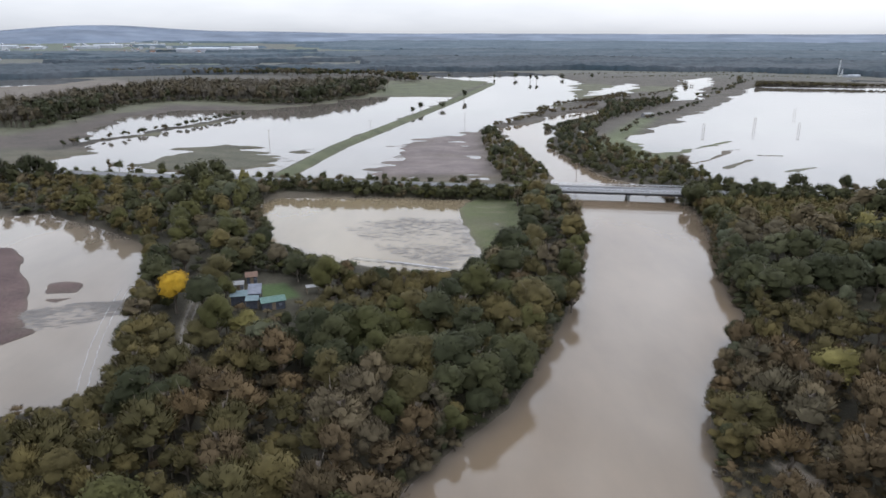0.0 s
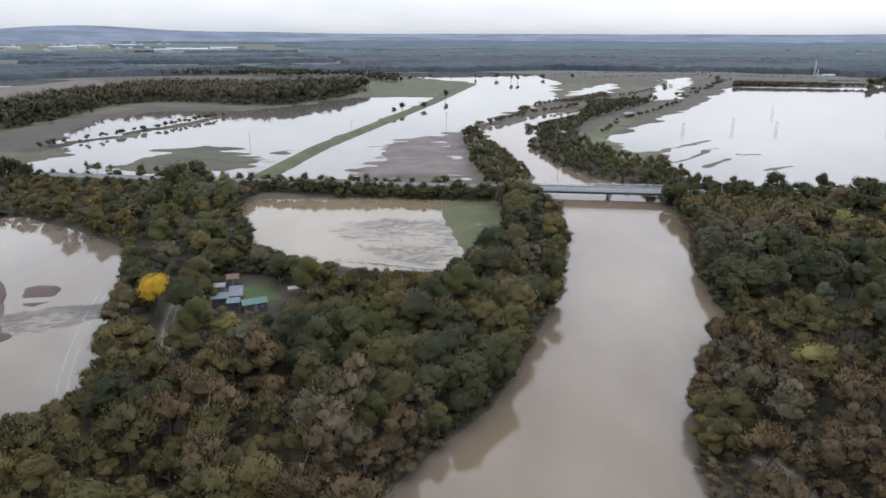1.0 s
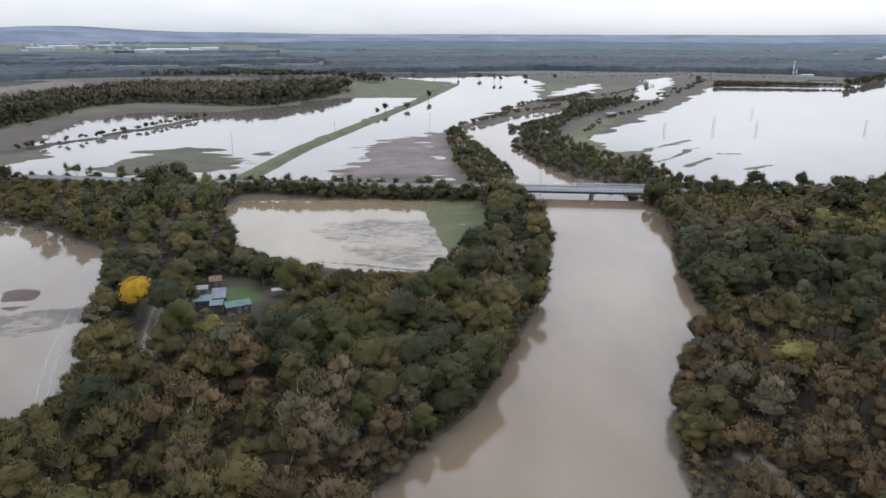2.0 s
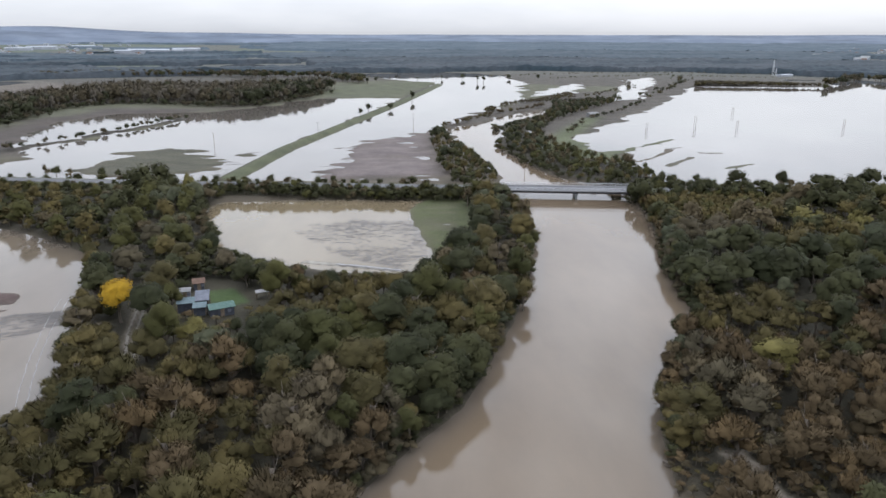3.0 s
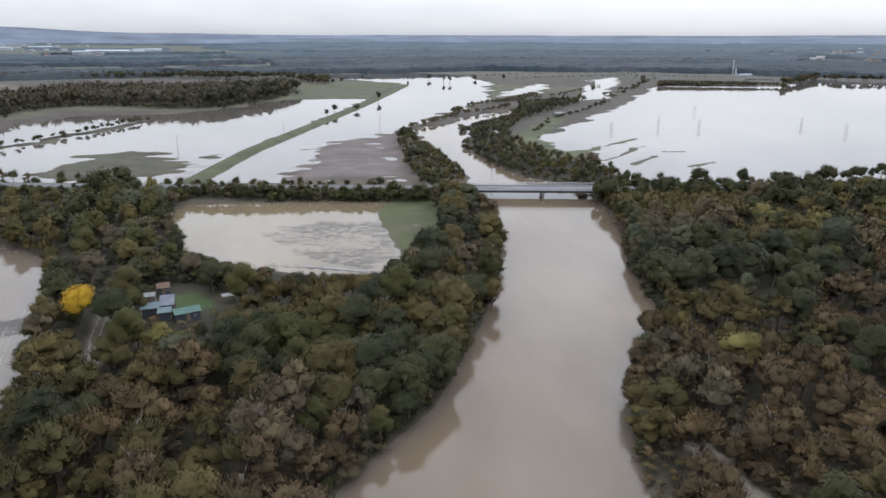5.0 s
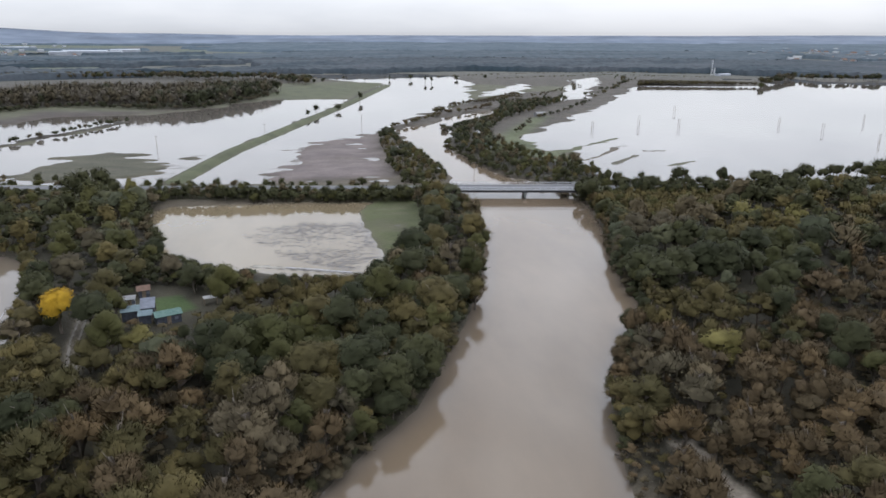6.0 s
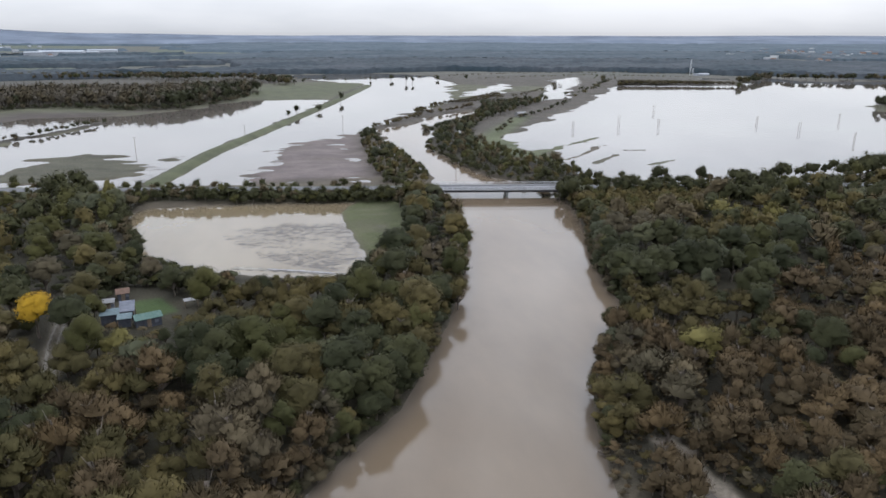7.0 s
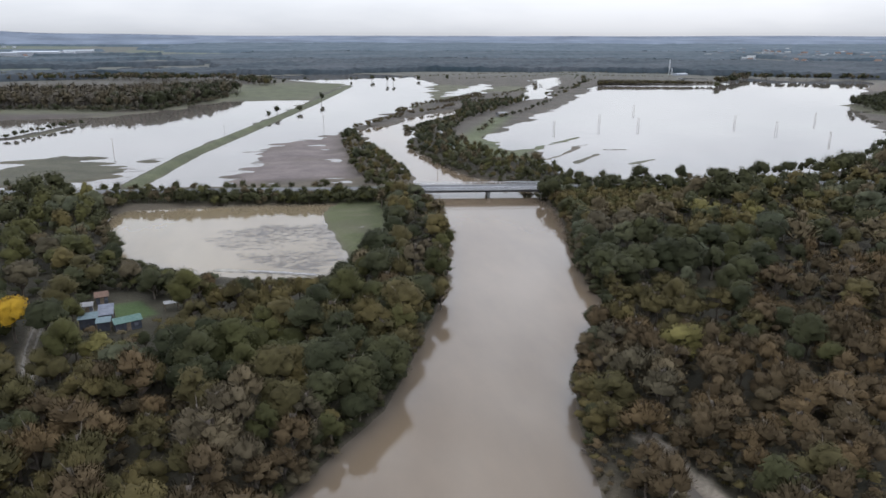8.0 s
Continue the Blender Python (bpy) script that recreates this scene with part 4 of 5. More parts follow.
for tx, ty, th in ((-101, 288, 15), (-105, 291, 13), (-97, 282, 12), (-90, 289, 11)):
    TREES.append(("broad", "dark_green", float(tx), float(ty), 1.0, float(th), 1.15, "beside the road"))
TREES.append(("willow", "yellow_green", -82.0, 284.0, 1.0, 12.5, 0.8, "beside the road"))
TREES.append(("willow", "silver_green", -88.0, 262.0, 1.0, 10.0, 1.2, "in the riverside wood"))
for tx, ty, th in ((94, 266, 8), (99, 265, 10), (105, 263, 7), (112, 265, 8.5), (121, 264, 9), (133, 262, 8), (146, 260, 9)):
    TREES.append(("broad", "dark_green", float(tx), float(ty), 1.0, float(th), 1.2, "beside the bridge"))
for tx, ty, th, tk, tc in ((77.5, 172, 9.5, "broad", "dark_green"), (79.5, 180, 11, "broad", "dark_green"), (82, 189, 12, "broad", "dark_green"), (84.5, 198, 11.5, "willow", "silver_green"),
                           (88, 208, 11.5, "broad", "dark_green"), (92, 219, 10.5, "willow", "silver_green"), (95, 231, 9.5, "broad", "green"), (76.5, 164, 8, "broad", "green")):
    TREES.append((tk, tc, float(tx), float(ty), 0.6, float(th), 1.15, "on the far bank"))
TREES.append(("broad", "golden", -63.0, 155.0, 1.0, 12.5, 1.15, "beside the garden"))
TREES.append(("willow", "yellow_green", -42.5, 139.0, 1.0, 9.0, 1.2, "beside the garden"))
TREES.append(("willow", "yellow_green", 74.0, 118.0, 1.0, 10.5, 1.5, "on the far bank"))


N_TALL = len(TREES)
wood([(-100, 70), (-66, 130), (-60, 160), (8, 160), (30, 150), (4, 102), (-12, 66)], 5.5, "thicket", 41, 1.5, 3.2, "", False, (1.2, 1.9))
wood([(44, 64), (46, 100), (66, 138), (84, 152), (130, 165), (170, 130), (110, 64)], 4.6, "thicket", 42, 1.5, 3.2, "", False, (1.2, 1.9))
wood([(39, 66), (42, 96), (58, 104), (72, 66)], 2.4, "thicket", 43, 0.8, 2.0, "", False, (1.2, 2.0))
wood(EAST_WOOD, 6.5, "brush", 47, 1.8, 3.4, "", True, (1.3, 2.0), r0=172, r1=330)
wood(WEST_WOOD, 6.5, "brush", 48, 1.8, 3.4, "", True, (1.3, 2.0), r0=178, r1=345)
UNDER = TREES[N_TALL:]
del TREES[N_TALL:]


def plant_all():
    rest, far = [], []
    for kind in NAMES:
        mine = sorted((t for t in TREES if t[0] == kind), key=lambda t: math.hypot(t[2], t[3]))
        for i, t in enumerate(mine):
            if i < 300 and math.hypot(t[2], t[3]) < 640:
                plant(*t)
            elif math.hypot(t[2], t[3]) < 420:
                rest.append(t)
            else:
                far.append(t)
    low_trees("woodland", rest, 220, 0.6, 0.6, "mixed autumn trees of the riverside woods")
    low_trees("distant_trees", far, 44, 1.2, 0.3, "brown and dark green trees across the flooded plain")
    for p in PROTO.values():
        for o in (*p.children, p):
            bpy.data.objects.remove(o)
    low_trees("undergrowth", UNDER, 70, 0.7, 0.25, "low brown brush and brambles under the trees")
    print("TREES", len(TREES), len(rest), len(far))


plant_all()

# ------------------------------------------------------------ far woods and hills


def wooded(x, y):
    """1 where the far plain is wooded."""
    r, a = np.hypot(x, y), np.degrees(np.arctan2(x, y)) + 9 * fbm(x * 0.5, y, 400, 50, 3)
    east = step(-10, -4, a) * step(1195, 1235, r + 40 * fbm(x, y, 120, 51) - 60 * step(0, 10, a) + 60 * step(26, 34, a))
    bands = fbm(x * 0.30, y, 260, 52, 3) + 0.45 * fbm(x * 0.35, y, 90, 58, 2) + 0.03 - 0.25 * step(2200, 3000, r + 300 * fbm(x, y, 500, 59, 2)) * step(-8, -20, a)
    west = step(-4, -10, a) * step(1150, 1200, r) * step(0.0, 0.08, bands)
    glade = step(0.62, 0.50, fbm(x, y, 700, 53, 3) * step(1700, 2500, r))
    village = step(31, 33, a) * step(1700, 1800, r) * step(3000, 2800, r) * step(-0.15, 0.05, fbm(x, y, 220, 57, 2))
    return np.maximum(east * glade, west) * (1 - village)


def canopy(name, r0, r1, dr, da, mat, label, kind):
    rr = [r0]
    while rr[-1] < r1:
        rr.append(rr[-1] * (1 + dr))
    x, y, q = polar_grid(np.radians(np.arange(-38, 50, da)), np.array(rr))
    w = wooded(x, y)
    rng = np.random.default_rng(7)
    top = 8.0 + 2.2 * fbm(x, y, 60, 55, 2) + 1.8 * fbm(x, y, 12, 56, 1) + rng.uniform(-0.9, 0.9, x.size)
    z = terrain(x, y)
    z = np.where(w > 0.5, z + top, np.minimum(z, 0.9) - 4)
    keep = (w[q] > 0.5).any(1)
    return tagged(quad_mesh(name, x, y, z, q[keep], mat, True), label, "woods", kind=kind)


# three bands of canopy, each in a material with more haze painted in
canopy("far_woods", 1050, 1750, 0.0065, 0.2, FAR_WOODS, "dark woods across the flooded plain, a bluish haze in their colour", "stuff")
canopy("middle_woods", 1750, 2500, 0.008, 0.22, MIDDLE_WOODS, "woods beyond the flooded plain, tinted blue-green for haze", "stuff")
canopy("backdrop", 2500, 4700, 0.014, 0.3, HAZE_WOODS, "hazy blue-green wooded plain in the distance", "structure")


def hills(name, radius, base, swell, peaks, mat, seed, label):
    """A far ridge: heights over the water, with broad peaks (bearing, width, height)."""
    a = np.arange(-40, 52, 0.25)
    h = base + swell * fbm(a * 40, a * 0 + seed, 300, seed, 4)
    for bearing, width, high in peaks:
        h = h + high * np.exp(-((a - bearing) / width) ** 2)
    rr = np.array([radius - 500, radius - 250, radius, radius + 40])
    x, y, q = polar_grid(np.radians(a), rr)
    z = np.concatenate([h * 0 + 2, 2 + (h - 2) * 0.62, h, h * 0])
    return tagged(quad_mesh(name, x, y, z, q, mat), label, "hills", kind="structure")


# the ridges' pale blue is haze painted into their material
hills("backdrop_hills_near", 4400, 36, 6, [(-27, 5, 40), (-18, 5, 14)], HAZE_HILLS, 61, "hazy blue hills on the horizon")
hills("backdrop_hills_far", 4850, 50, 5, [(-25, 6.5, 52), (-13, 6, 12)], HAZE_HILLS, 62, "far hills on the horizon, tinted pale blue for haze")

# ------------------------------------------------------------ stubble and mud ridges breaking the water


def furrows(name, areas, seed, label):
    """Low lens-shaped ridges of mud and stubble, long in one direction, just above the water."""
    rng = np.random.default_rng(seed)
    vs, fs, k = [], [], 0
    for poly, count, length, width, turn, clump in areas:
        p = np.array(poly, float)
        made = 0
        while made < count:
            x, y = rng.uniform(p[:, 0].min(), p[:, 0].max()), rng.uniform(p[:, 1].min(), p[:, 1].max())
            inside = float(sdist(np.array([x]), np.array([y]), poly)[0])
            dense = float(fbm(np.array([x * 0.6]), np.array([y]), clump, seed + 3, 2)[0])
            made += 0.15
            if inside > 0 or dense < rng.uniform(-0.35, 0.45):
                continue
            made += 0.85
            ln, wd, a = length * rng.lognormal(0, 0.5), width * rng.lognormal(0, 0.35), radians(turn + rng.normal(0, 5))
            ca, sa = math.cos(a), math.sin(a)
            outline = []
            for j in range(10):
                th = j * math.pi / 5
                u, v = ln / 2 * math.cos(th) * rng.uniform(0.75, 1.1), wd / 2 * math.sin(th) * rng.uniform(0.6, 1.2)
                outline.append((x + u * ca - v * sa, y + u * sa + v * ca, -0.03))
            vs += outline + [(x, y, rng.uniform(0.02, 0.09))]
            fs += [(k + j, k + (j + 1) % 10, k + 10) for j in range(10)]
            k += 11
    me = tri_mesh(name, np.array(vs), np.array(fs), [STUBBLE])
    return tagged(new(name, me), label, "mud", kind="stuff")


STUBBLE = plain("wet_mud_and_stubble", (0.034, 0.029, 0.025), (0.082, 0.068, 0.055), 0.55, 0.3)
furrows("stubble_rows", [(MID_STREAKS, 1500, 3.2, 0.75, 4, 12), (LEFT_STREAKS, 1500, 3.4, 0.65, 14, 13)], 71, "dark wet stubble rows breaking the flood water")
furrows("mud_ridges", [(EAST_MUD, 160, 9, 1.6, 3, 30), (WEST_MUD, 90, 11, 1.8, 6, 30),
                       ([(-100, 330), (-90, 400), (-60, 410), (-76, 330)], 40, 10, 1.5, 8, 30)], 72, "dark mud ridges breaking the flood water")

# ------------------------------------------------------------ built things


def box(bm, lo, hi, m=None):
    """An axis box between two corners, turned and moved by m."""
    vs = [bm.verts.new((x, y, z)) for z in (lo[2], hi[2]) for y in (lo[1], hi[1]) for x in (lo[0], hi[0])]
    if m is not None:
        for v in vs:
            v.co = m @ v.co
    for f in ((0, 2, 3, 1), (4, 5, 7, 6), (0, 1, 5, 4), (1, 3, 7, 5), (3, 2, 6, 7), (2, 0, 4, 6)):
        bm.faces.new([vs[i] for i in f])
    return vs


def bar(bm, a, b, w, h=None):
    """A square bar from a to b."""
    a, b = Vector(a), Vector(b)
    d = b - a
    m = Matrix.Translation(a) @ d.to_track_quat('Z', 'Y').to_matrix().to_4x4()
    h = h or w
    box(bm, (-w / 2, -h / 2, 0), (w / 2, h / 2, d.length), m)


def part(name, bm, mat, parent, label="", bevel=0.0):
    if bevel:
        bmesh.ops.bevel(bm, geom=bm.edges[:], offset=bevel, segments=1, affect='EDGES')
    bmesh.ops.recalc_face_normals(bm, faces=bm.faces)
    me = bpy.data.meshes.new(name)
    bm.to_mesh(me)
    bm.free()
    me.materials.append(mat)
    ob = new(name, me)
    ob.parent = parent
    if label:
        ob["label"] = label
    return ob


def thing(name, m, label, category, group="", kind=""):
    ob = new(name)
    ob.matrix_basis = m
    return tagged(ob, label, category, group, kind)


def ribbon(name, line, half, z, mat, label, x_from=-1e9, x_to=1e9, shift=0.0, thick=0.25):
    """A strip of road along a line, with a thickness."""
    bm = bmesh.new()
    pts = [Vector((p[0], p[1], z)) for p in line]
    fine = []
    for a, b in zip(pts, pts[1:]):
        n = max(1, int((b - a).length / 12))
        fine += [a.lerp(b, k / n) for k in range(n)]
    fine.append(pts[-1])
    fine = [p for p in fine if x_from <= p.x <= x_to]
    last = None
    for i, p in enumerate(fine):
        d = (fine[min(i + 1, len(fine) - 1)] - fine[max(i - 1, 0)]).normalized()
        side = Vector((d.y, -d.x, 0))
        c = p + side * shift
        cur = [bm.verts.new(c + side * half), bm.verts.new(c - side * half),
               bm.verts.new(c - side * half - Vector((0, 0, thick))), bm.verts.new(c + side * half - Vector((0, 0, thick)))]
        if last:
            for k in range(4):
                bm.faces.new((last[k], cur[k], cur[(k + 1) % 4], last[(k + 1) % 4]))
        last = cur
    return tagged(part(name, bm, mat, None), label, "road", kind="structure")


WORN_ASPHALT = plain("worn_grey_asphalt", (0.075, 0.075, 0.08), (0.13, 0.13, 0.13), 0.9, 0.4, 0.0, 0.12)
ribbon("road", ROAD, 3.4, ROAD_TOP + 0.10, WORN_ASPHALT, "grey asphalt road on an embankment", -880, 45.9)
ribbon("road_east", ROAD, 3.4, ROAD_TOP + 0.10, WORN_ASPHALT, "grey asphalt road on an embankment", 101.2, 690)


def ruts(name, line, gap, half, label, mat):
    """Two worn wheel ruts along a line, lying just over the ground."""
    fine = []
    for (ax, ay), (bx, by) in zip(line, line[1:]):
        n = max(1, int(math.hypot(bx - ax, by - ay) / 1.2))
        fine += [(ax + (bx - ax) * k / n, ay + (by - ay) * k / n) for k in range(n)]
    bm = bmesh.new()
    rnd = random.Random(81)
    for side in (-1, 1):
        last = None
        for i, (x, y) in enumerate(fine):
            x1, y1 = fine[min(i + 1, len(fine) - 1)]
            x0, y0 = fine[max(i - 1, 0)]
            d = Vector((x1 - x0, y1 - y0, 0)).normalized()
            n = Vector((d.y, -d.x, 0))
            c = Vector((x, y, 0)) + n * (side * gap / 2 + rnd.uniform(-0.12, 0.12))
            w = half * rnd.uniform(0.6, 1.2)
            cur = []
            for q in (c + n * w, c - n * w):
                q.z = max(float(terrain(np.array([q.x]), np.array([q.y]))[0]) + 0.16, 0.02)
                cur.append(bm.verts.new(q))
            cur += [bm.verts.new(cur[1].co - Vector((0, 0, 0.4))), bm.verts.new(cur[0].co - Vector((0, 0, 0.4)))]
            if last:
                for k in range(4):
                    bm.faces.new((last[k], cur[k], cur[(k + 1) % 4], last[(k + 1) % 4]))
            last = cur
    return tagged(part(name, bm, mat, None), label, "track", kind="structure")


PALE_MUD = plain("pale_trodden_mud", (0.075, 0.066, 0.054), (0.145, 0.130, 0.108), 0.75, 0.6)
FOAM = plain("pale_foam", (0.15, 0.14, 0.135), (0.30, 0.29, 0.285), 0.8, 1.2)
ruts("track", TRACK, 1.7, 0.24, "pale muddy wheel ruts of a woodland track", PALE_MUD)
ruts("shore_path", [(-17, 197), (-8, 193.8), (3, 189.4)], 0.5, 0.30, "pale wet path along the flooded meadow", FOAM)
ruts("flooded_track", [(-84, 174), (-82, 164), (-79, 152), (-75, 138), (-71, 126), (-68, 118)], 1.9, 0.10, "pale foam along wheel ruts in the flooded field", FOAM)


PALE_CONCRETE = plain("pale_concrete", (0.20, 0.20, 0.21), (0.30, 0.30, 0.30), 0.8, 0.8)
GIRDER = plain("dark_girder_steel", (0.035, 0.038, 0.045), (0.07, 0.072, 0.08), 0.6, 0.8)


def build_bridge():
    d = BRIDGE_EAST - BRIDGE_WEST
    long = d.length
    root = thing("bridge", Matrix.Translation(BRIDGE_WEST) @ Matrix.Rotation(math.atan2(d.y, d.x), 4, 'Z'),
                 "grey concrete road bridge with pale railings over the swollen river", "bridge")
    top = ROAD_TOP + 0.12
    bm = bmesh.new()
    box(bm, (0, -4.6, top - 0.35), (long, 4.6, top))
    part("deck", bm, WORN_ASPHALT, root, "grey asphalt deck")
    for side in (-1, 1):
        bm = bmesh.new()
        y0, y1 = sorted((side * 4.62, side * 5.25))
        box(bm, (0, y0, top - 0.35), (long, y1, top + 0.22))
        part("edge_beam", bm, PALE_CONCRETE, root, "pale concrete edge beam", 0.03)
        bm = bmesh.new()
        for z in (0.72, 1.18):
            bar(bm, (0, side * 4.95, top + z), (long, side * 4.95, top + z), 0.16 if z > 1 else 0.09)
        rail = part("railing", bm, STEEL, root, "pale steel railing")
        for k in range(int(long / 2.2) + 1):
            bm = bmesh.new()
            bar(bm, (0.3 + k * 2.2, side * 4.95, top + 0.28), (0.3 + k * 2.2, side * 4.95, top + 1.2), 0.10)
            part("post", bm, STEEL, rail)
    for y in (-3.6, -1.2, 1.2, 3.6):
        bm = bmesh.new()
        box(bm, (0.0, y - 0.3, top - 1.35), (long, y + 0.3, top - 0.36))
        part("girder", bm, GIRDER, root, "dark steel girder")
    for f in (0.53,):
        bm = bmesh.new()
        x = long * f
        box(bm, (x - 0.45, -4.2, -4), (x + 0.45, 4.2, top - 1.9))
        box(bm, (x - 0.7, -4.7, top - 1.9), (x + 0.7, 4.7, top - 1.36))
        part("pier", bm, CONCRETE, root, "concrete wall pier with a cap")
    for x0, x1 in ((-3.0, 1.0), (long - 1.0, long + 3.0)):
        bm = bmesh.new()
        box(bm, (x0, -4.9, -3), (x1, 4.9, top - 1.4))
        part("abutment", bm, DARK_CONCRETE, root)
    return root


build_bridge()


def roof_sheet(bm, w, d, rise, thick, over, z, m=None):
    """A gabled roof over w x d, its ridge along x."""
    for s in (-1, 1):
        a = [Vector((-w / 2 - over, s * (d / 2 + over), z - rise * over / (d / 2))), Vector((w / 2 + over, s * (d / 2 + over), z - rise * over / (d / 2))),
             Vector((w / 2 + over, 0, z + rise)), Vector((-w / 2 - over, 0, z + rise))]
        vs = [bm.verts.new(p) for p in a] + [bm.verts.new(p + Vector((0, 0, thick))) for p in a]
        for f in ((0, 1, 2, 3), (4, 5, 6, 7), (0, 1, 5, 4), (1, 2, 6, 5), (2, 3, 7, 6), (3, 0, 4, 7)):
            bm.faces.new([vs[i] for i in f])


def gable_walls(bm, w, d, h, rise):
    pts = [(-w / 2, -d / 2), (w / 2, -d / 2), (w / 2, d / 2), (-w / 2, d / 2)]
    lo = [bm.verts.new((x, y, -0.4)) for x, y in pts]
    hi = [bm.verts.new((x, y, h)) for x, y in pts]
    ga, gb = bm.verts.new((-w / 2, 0, h + rise)), bm.verts.new((w / 2, 0, h + rise))
    bm.faces.new((lo[0], lo[1], hi[1], hi[0]))
    bm.faces.new((lo[2], lo[3], hi[3], hi[2]))
    bm.faces.new((lo[1], lo[2], hi[2], gb, hi[1]))
    bm.faces.new((lo[3], lo[0], hi[0], ga, hi[3]))


def shed(name, x, y, turn, w, d, h, rise, wall, roof, label, ribs=0):
    root = thing(name, pose(x, y, 1.0, 0, 0, turn), label, "shed")
    bm = bmesh.new()
    gable_walls(bm, w, d, h, rise)
    part("wall", bm, wall, root)
    bm = bmesh.new()
    roof_sheet(bm, w, d, rise, 0.08, 0.35, h + 0.02)
    rf = part("roof", bm, roof, root)
    for k in range(ribs):
        for s in (-1, 1):
            bm = bmesh.new()
            px = -w / 2 + (k + 0.5) * w / ribs
            bar(bm, (px, s * (d / 2 + 0.3), h + 0.12 - rise * 0.3 / (d / 2)), (px, 0.02 * s, h + rise + 0.12), 0.07)
            part("seam", bm, roof, rf)
    bm = bmesh.new()
    box(bm, (-0.45, -d / 2 - 0.05, -0.1), (0.45, -d / 2 - 0.005, 1.95))
    part("door", bm, TIMBER, root, "weathered plank door")
    bm = bmesh.new()
    box(bm, (w * 0.22, -d / 2 - 0.05, 0.9), (w * 0.22 + 0.8, -d / 2 - 0.005, 1.6))
    part("window", bm, PALE_SHEET, root, "small pale window")
    return root


OFF_WHITE = plain("weathered_pale_sheet", (0.16, 0.16, 0.16), (0.25, 0.245, 0.24), 0.8, 0.8, 0.0, 0.12)
PALE_SHEET = plain("pale_lavender_sheet", (0.085, 0.092, 0.112), (0.150, 0.158, 0.180), 0.8, 0.8, 0.0, 0.12)
DARK_WALL = plain("dark_timber_wall", (0.030, 0.034, 0.045), (0.065, 0.070, 0.085), 0.8, 1.5)


def lean_to(name, x, y, turn, w, d, h0, h1, roof, label, walls=None):
    """A flat sloping roof on posts."""
    root = thing(name, pose(x, y, 1.0, 0, 0, turn), label, "shed")
    bm = bmesh.new()
    a = [Vector((-w / 2, -d / 2, h0)), Vector((w / 2, -d / 2, h0)), Vector((w / 2, d / 2, h1)), Vector((-w / 2, d / 2, h1))]
    vs = [bm.verts.new(p) for p in a] + [bm.verts.new(p + Vector((0, 0, 0.09))) for p in a]
    for f in ((0, 1, 2, 3), (4, 5, 6, 7), (0, 1, 5, 4), (1, 2, 6, 5), (2, 3, 7, 6), (3, 0, 4, 7)):
        bm.faces.new([vs[i] for i in f])
    part("roof", bm, roof, root)
    for sx in (-1, 1):
        for sy, h in ((-1, h0), (1, h1)):
            bm = bmesh.new()
            bar(bm, (sx * (w / 2 - 0.2), sy * (d / 2 - 0.2), -0.4), (sx * (w / 2 - 0.2), sy * (d / 2 - 0.2), h), 0.14)
            part("post", bm, TIMBER, root)
    if walls:
        bm = bmesh.new()
        box(bm, (-w / 2 + 0.3, -d / 2 + 0.5, -0.3), (w / 2 - 0.3, d / 2 - 0.3, min(h0, h1) - 0.15))
        part("wall", bm, walls, root)
    return root


lean_to("garden_shed", -50.0, 161.0, 10, 4.2, 3.6, 2.5, 2.8, BLUE_METAL, "dark garden shed with a pale blue-green sheet roof", DARK_WALL)
lean_to("garden_shed", -46.8, 163.6, 10, 3.4, 4.8, 2.4, 3.4, PALE_SHEET, "garden shed with a pale lavender sheet roof", DARK_WALL)
lean_to("garden_shed", -46.2, 158.6, 10, 3.2, 3.0, 2.2, 2.5, BLUE_METAL, "low shed with a pale blue sheet roof beside the lawn", DARK_WALL)
shed("garden_shed", -41.3, 158.6, 24, 5.4, 3.6, 2.2, 0.6, DARK_WALL, GREEN_METAL, "garden shed with a pale green ribbed metal roof", 9)
shed("garden_hut", -51.0, 176.5, 15, 2.6, 2.2, 2.1, 0.8, DARK_WALL, RED_TILE, "small dark hut with an orange tiled roof")
lean_to("garden_shelter", -33.4, 168.8, 18, 3.4, 2.0, 1.7, 1.8, OFF_WHITE, "pale flat-roofed shelter on posts beside the garden")
shed("garden_hut", -52.6, 170.0, 10, 2.2, 2.2, 2.2, 0.5, OFF_WHITE, OFF_WHITE, "small white hut with a grey metal roof")
shed("riverside_hut", 84, 398, 30, 4, 3.4, 2.3, 0.9, WHITE_PAINT, GREEN_METAL, "white riverside hut with a green roof")
shed("riverside_hut", 88, 450, 70, 6, 4, 2.4, 0.9, OFF_WHITE, OFF_WHITE, "pale riverside hut with a grey roof")
shed("riverside_hut", 160, 556, 20, 8, 5, 2.4, 0.9, OFF_WHITE, OFF_WHITE, "pale riverside hut with a grey roof")
shed("allotment_hut", 166, 240, 15, 5, 4, 2.4, 0.8, OFF_WHITE, OFF_WHITE, "pale allotment hut with a grey roof")
shed("allotment_hut", 178, 244, 35, 6, 4, 2.4, 0.8, OFF_WHITE, OFF_WHITE, "white allotment hut among the trees")
shed("allotment_hut", 158, 205, 5, 4, 3, 2.3, 0.7, TIMBER, OFF_WHITE, "timber allotment hut with a pale roof")
shed("allotment_hut", 186, 188, 5, 5, 3, 2.3, 0.7, TIMBER, RED_TILE, "timber allotment hut with a reddish roof")


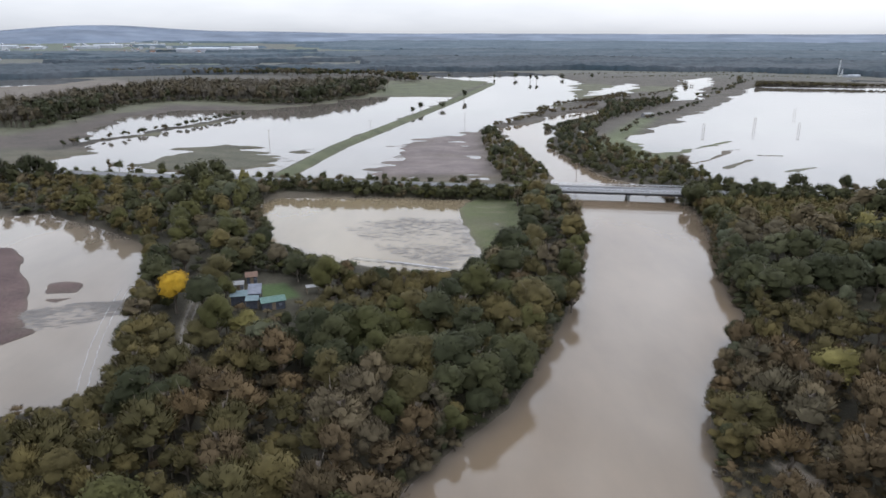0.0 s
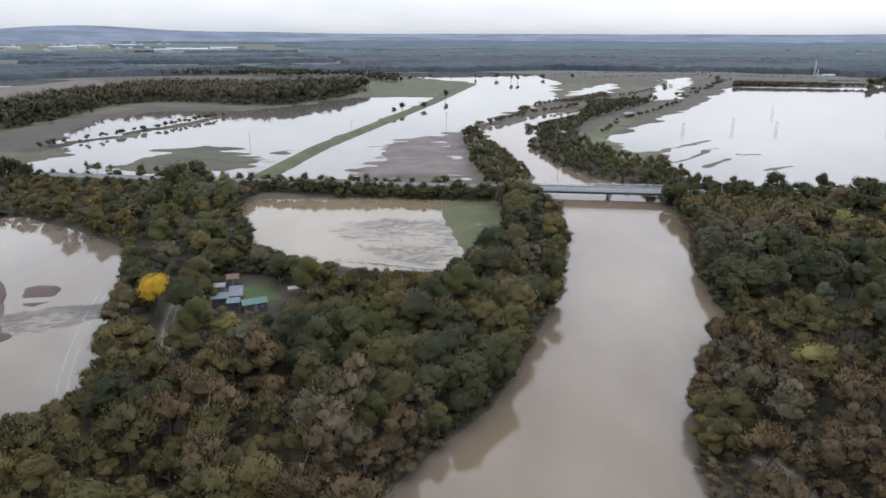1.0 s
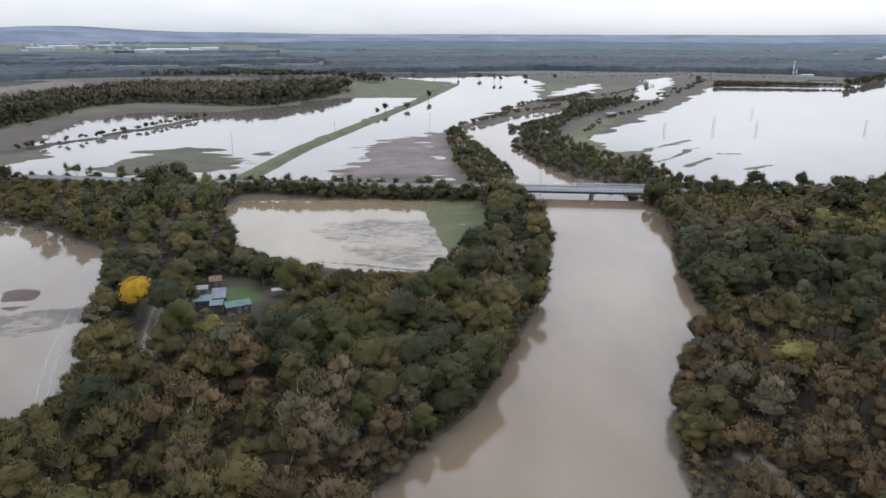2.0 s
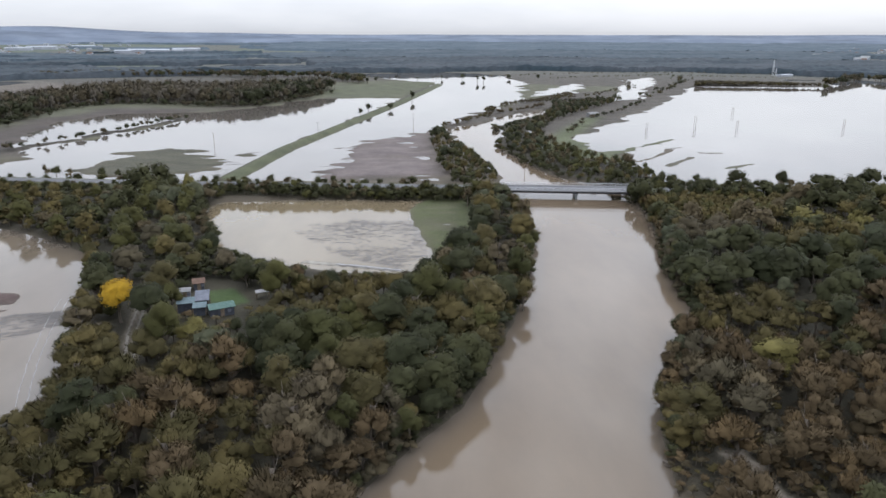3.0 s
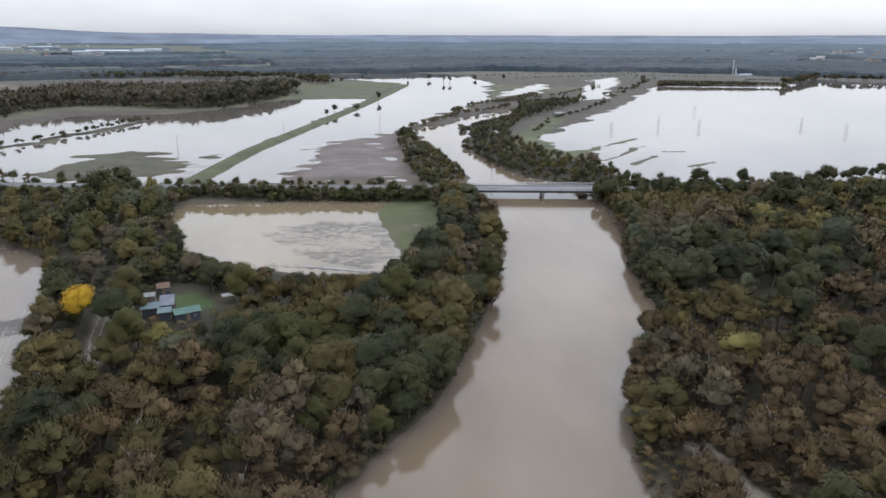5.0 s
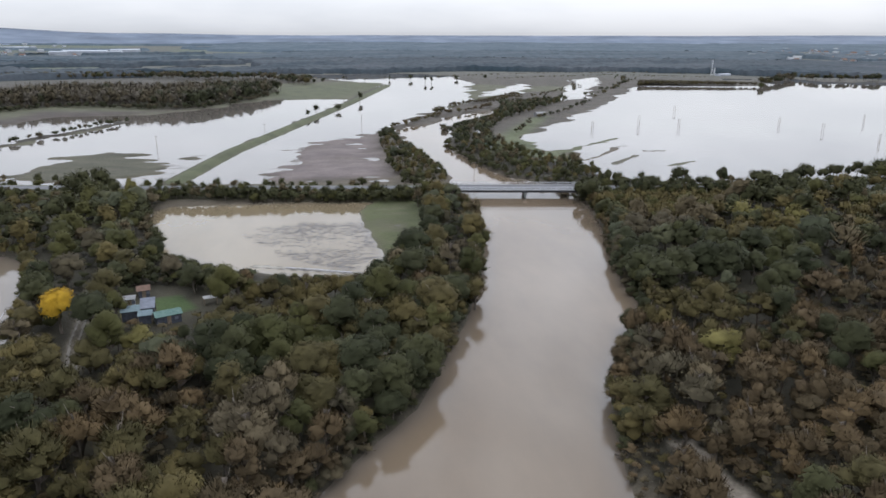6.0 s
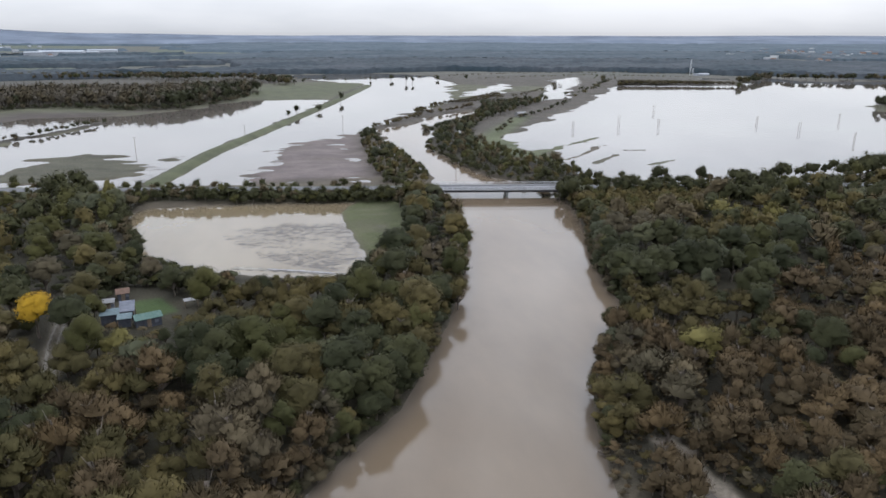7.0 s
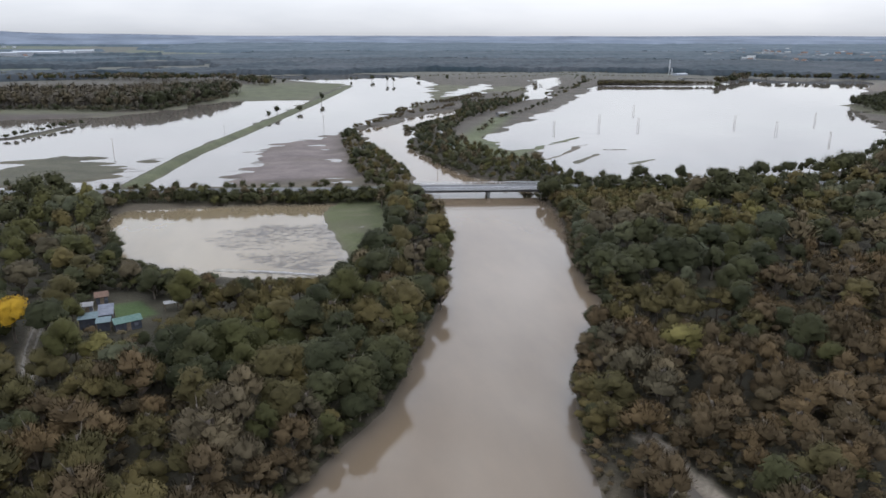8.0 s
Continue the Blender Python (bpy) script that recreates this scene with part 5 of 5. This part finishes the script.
def utility_pole(x, y, high, double=True, lean=0.0):
    root = thing("utility_pole", pose(x, y, 0, lean, lean * 0.6, random.uniform(-20, 20)),
                 "weathered wooden power pole standing in the flood", "pole", "power poles in the flood")
    for dx in ((-0.7, 0.7) if double else (0.0,)):
        b2 = bmesh.new()
        bmesh.ops.create_cone(b2, cap_ends=True, segments=8, radius1=0.13, radius2=0.09, depth=high + 1.5,
                              matrix=Matrix.Translation((dx, 0, high / 2 - 0.75)))
        part("shaft", b2, TIMBER, root)
    b2 = bmesh.new()
    bar(b2, (-1.1, 0.16, high - 0.5), (1.1, 0.16, high - 0.5), 0.12)
    arm = part("crossarm", b2, TIMBER, root)
    for dx in (-1.1, 0.0, 1.1):
        b2 = bmesh.new()
        bmesh.ops.create_cone(b2, cap_ends=True, segments=6, radius1=0.07, radius2=0.05, depth=0.3, matrix=Matrix.Translation((dx, 0.16, high - 0.27)))
        part("insulator", b2, WHITE_PAINT, arm)
    return root


for px, py, ph in ((176, 477, 5.6), (218, 495, 7.5), (242, 480, 6.0), (321, 481, 6.0), (329, 443, 5.8), (393, 485, 6.2), (329, 390, 5.8), (284, 574, 5.5)):
    utility_pole(px, py, ph, True, 1.0)
for px, py, ph in ((-50, 486, 7), (-108, 437, 7), (15, 487, 12), (61, 317, 8)):
    utility_pole(px, py, ph, False, 0.5)


def drill_tower(x, y):
    """Two white lattice masts on a site with white buildings."""
    root = thing("lattice_tower", pose(x, y, 0.8, 0, 0, 12), "white lattice mast beside the flooded fields", "tower")
    for k, (dx, high) in enumerate(((-2.0, 24), (3.5, 11))):
        bm = bmesh.new()
        for sx in (-1, 1):
            for sy in (-1, 1):
                bar(bm, (dx + sx * 1.2, sy * 1.2, 0), (dx + sx * 0.4, sy * 0.4, high), 0.2)
        for j in range(9):
            z0, z1 = high * j / 9, high * (j + 1) / 9
            w0, w1 = 1.2 - 0.8 * j / 9, 1.2 - 0.8 * (j + 1) / 9
            for s in (-1, 1):
                bar(bm, (dx - w0, s * w0, z0), (dx + w1, s * w1, z1), 0.1)
                bar(bm, (dx + s * w0, w0, z0), (dx + s * w1, -w1, z1), 0.1)
        part("mast", bm, WHITE_PAINT, root, "white painted lattice mast")
    return root


drill_tower(592, 1078)


def house(name, w, d, h, rise, wall, roof, label, category):
    root = thing(name, Matrix.Identity(4), label, category)
    bm = bmesh.new()
    gable_walls(bm, w, d, h, rise)
    part("wall", bm, wall, root)
    bm = bmesh.new()
    roof_sheet(bm, w, d, rise, 0.3, 0.5, h + 0.05)
    part("roof", bm, roof, root)
    for k in range(3):
        bm = bmesh.new()
        px = -w / 2 + (k + 0.5) * w / 3
        box(bm, (px - 0.7, -d / 2 - 0.06, 1.0), (px + 0.7, -d / 2 - 0.01, 2.3))
        part("window", bm, DARK_WALL, root)
    return root


def town():
    """Scattered houses and long white halls towards the horizon."""
    rnd = random.Random(31)
    red = house("house", 14, 10, 5, 3.5, DULL_WHITE, RED_TILE, "distant white house with a red tiled roof", "house")
    pale = house("house", 18, 11, 5, 3, DULL_WHITE, CONCRETE, "distant pale house with a grey roof", "house")
    hall = house("warehouse", 70, 26, 7, 1.5, DULL_WHITE, DULL_WHITE, "long white warehouse on the distant plain", "warehouse")

    def put(src, x, y, turn, s=1.0):
        z = float(terrain(np.array([x]), np.array([y]))[0])
        ob = copy_thing(src, Matrix.LocRotScale((x, y, max(z, 0) + 0.2), Euler((0, 0, turn)), (s, s, s)))
        return ob
    for src, n, a0, a1, r0, r1 in ((pale, 40, -34, -19, 2500, 3900), (red, 16, -34, -16, 1900, 3300), (red, 50, 32, 44, 1800, 2900), (pale, 40, 31, 44, 1900, 3100)):
        for _ in range(n):
            a, r = radians(rnd.uniform(a0, a1)), rnd.uniform(r0, r1)
            put(src, r * math.sin(a), r * math.cos(a), rnd.uniform(0, 3.1), rnd.uniform(0.7, 1.15))
    for a, r, t, sc in ((-31, 3100, 0.2, 1.3), (-29.3, 3000, 0.1, 1.1), (-26, 2950, 0.3, 1.2), (-24.6, 3050, 0.2, 1.4), (-19, 2500, 0.05, 1.3), (-17.6, 2480, 0.02, 1.6),
                        (-16.2, 2600, 0.1, 1.0), (-18.3, 2650, 0.0, 1.2), (-15.2, 2700, 0.2, 1.3), (-33, 2900, 0.4, 1.2), (-22, 3200, 0.2, 1.2), (29, 2300, 0.2, 0.8)):
        put(hall, r * math.sin(radians(a)), r * math.cos(radians(a)), t, sc)
    put(hall, 602, 1064, 0.35, 0.36)
    for src in (red, pale, hall):
        for o in (*src.children, src):
            bpy.data.objects.remove(o)


town()


def drift_log(x0, y0, x1, y1, r):
    bm = bmesh.new()
    a, b = Vector((x0, y0, 0.1)), Vector((x1, y1, 0.35))
    m = Matrix.Translation((a + b) / 2) @ (b - a).to_track_quat('Z', 'Y').to_matrix().to_4x4()
    bmesh.ops.create_cone(bm, cap_ends=True, segments=9, radius1=r, radius2=r * 0.6, depth=(b - a).length, matrix=m)
    for v in bm.verts:
        v.co += Vector((random.uniform(-.05, .05), random.uniform(-.05, .05), random.uniform(-.05, .05)))
    for k in range(3):
        p = a.lerp(b, 0.35 + 0.2 * k)
        bar(bm, p, p + Vector((random.uniform(-1.2, .4), random.uniform(-.8, .8), random.uniform(.5, 1.1))), 0.09)
    return tagged(part("driftwood_log", bm, BARK, None), "dark drifted log stranded at the river bank", "log")


drift_log(41.8, 93.5, 44.2, 90.5, 0.28)
drift_log(47.5, 90.0, 49.8, 88.6, 0.2)
drift_log(50.5, 84.0, 52.0, 86.8, 0.18)
stray = random.Random(77)
for _ in range(16):
    lx, ly, la, ll = stray.uniform(43, 55), stray.uniform(81, 94), stray.uniform(0, 3.1), stray.uniform(1.2, 3.0)
    drift_log(lx, ly, lx + ll * math.cos(la), ly + ll * math.sin(la), stray.uniform(0.06, 0.14))
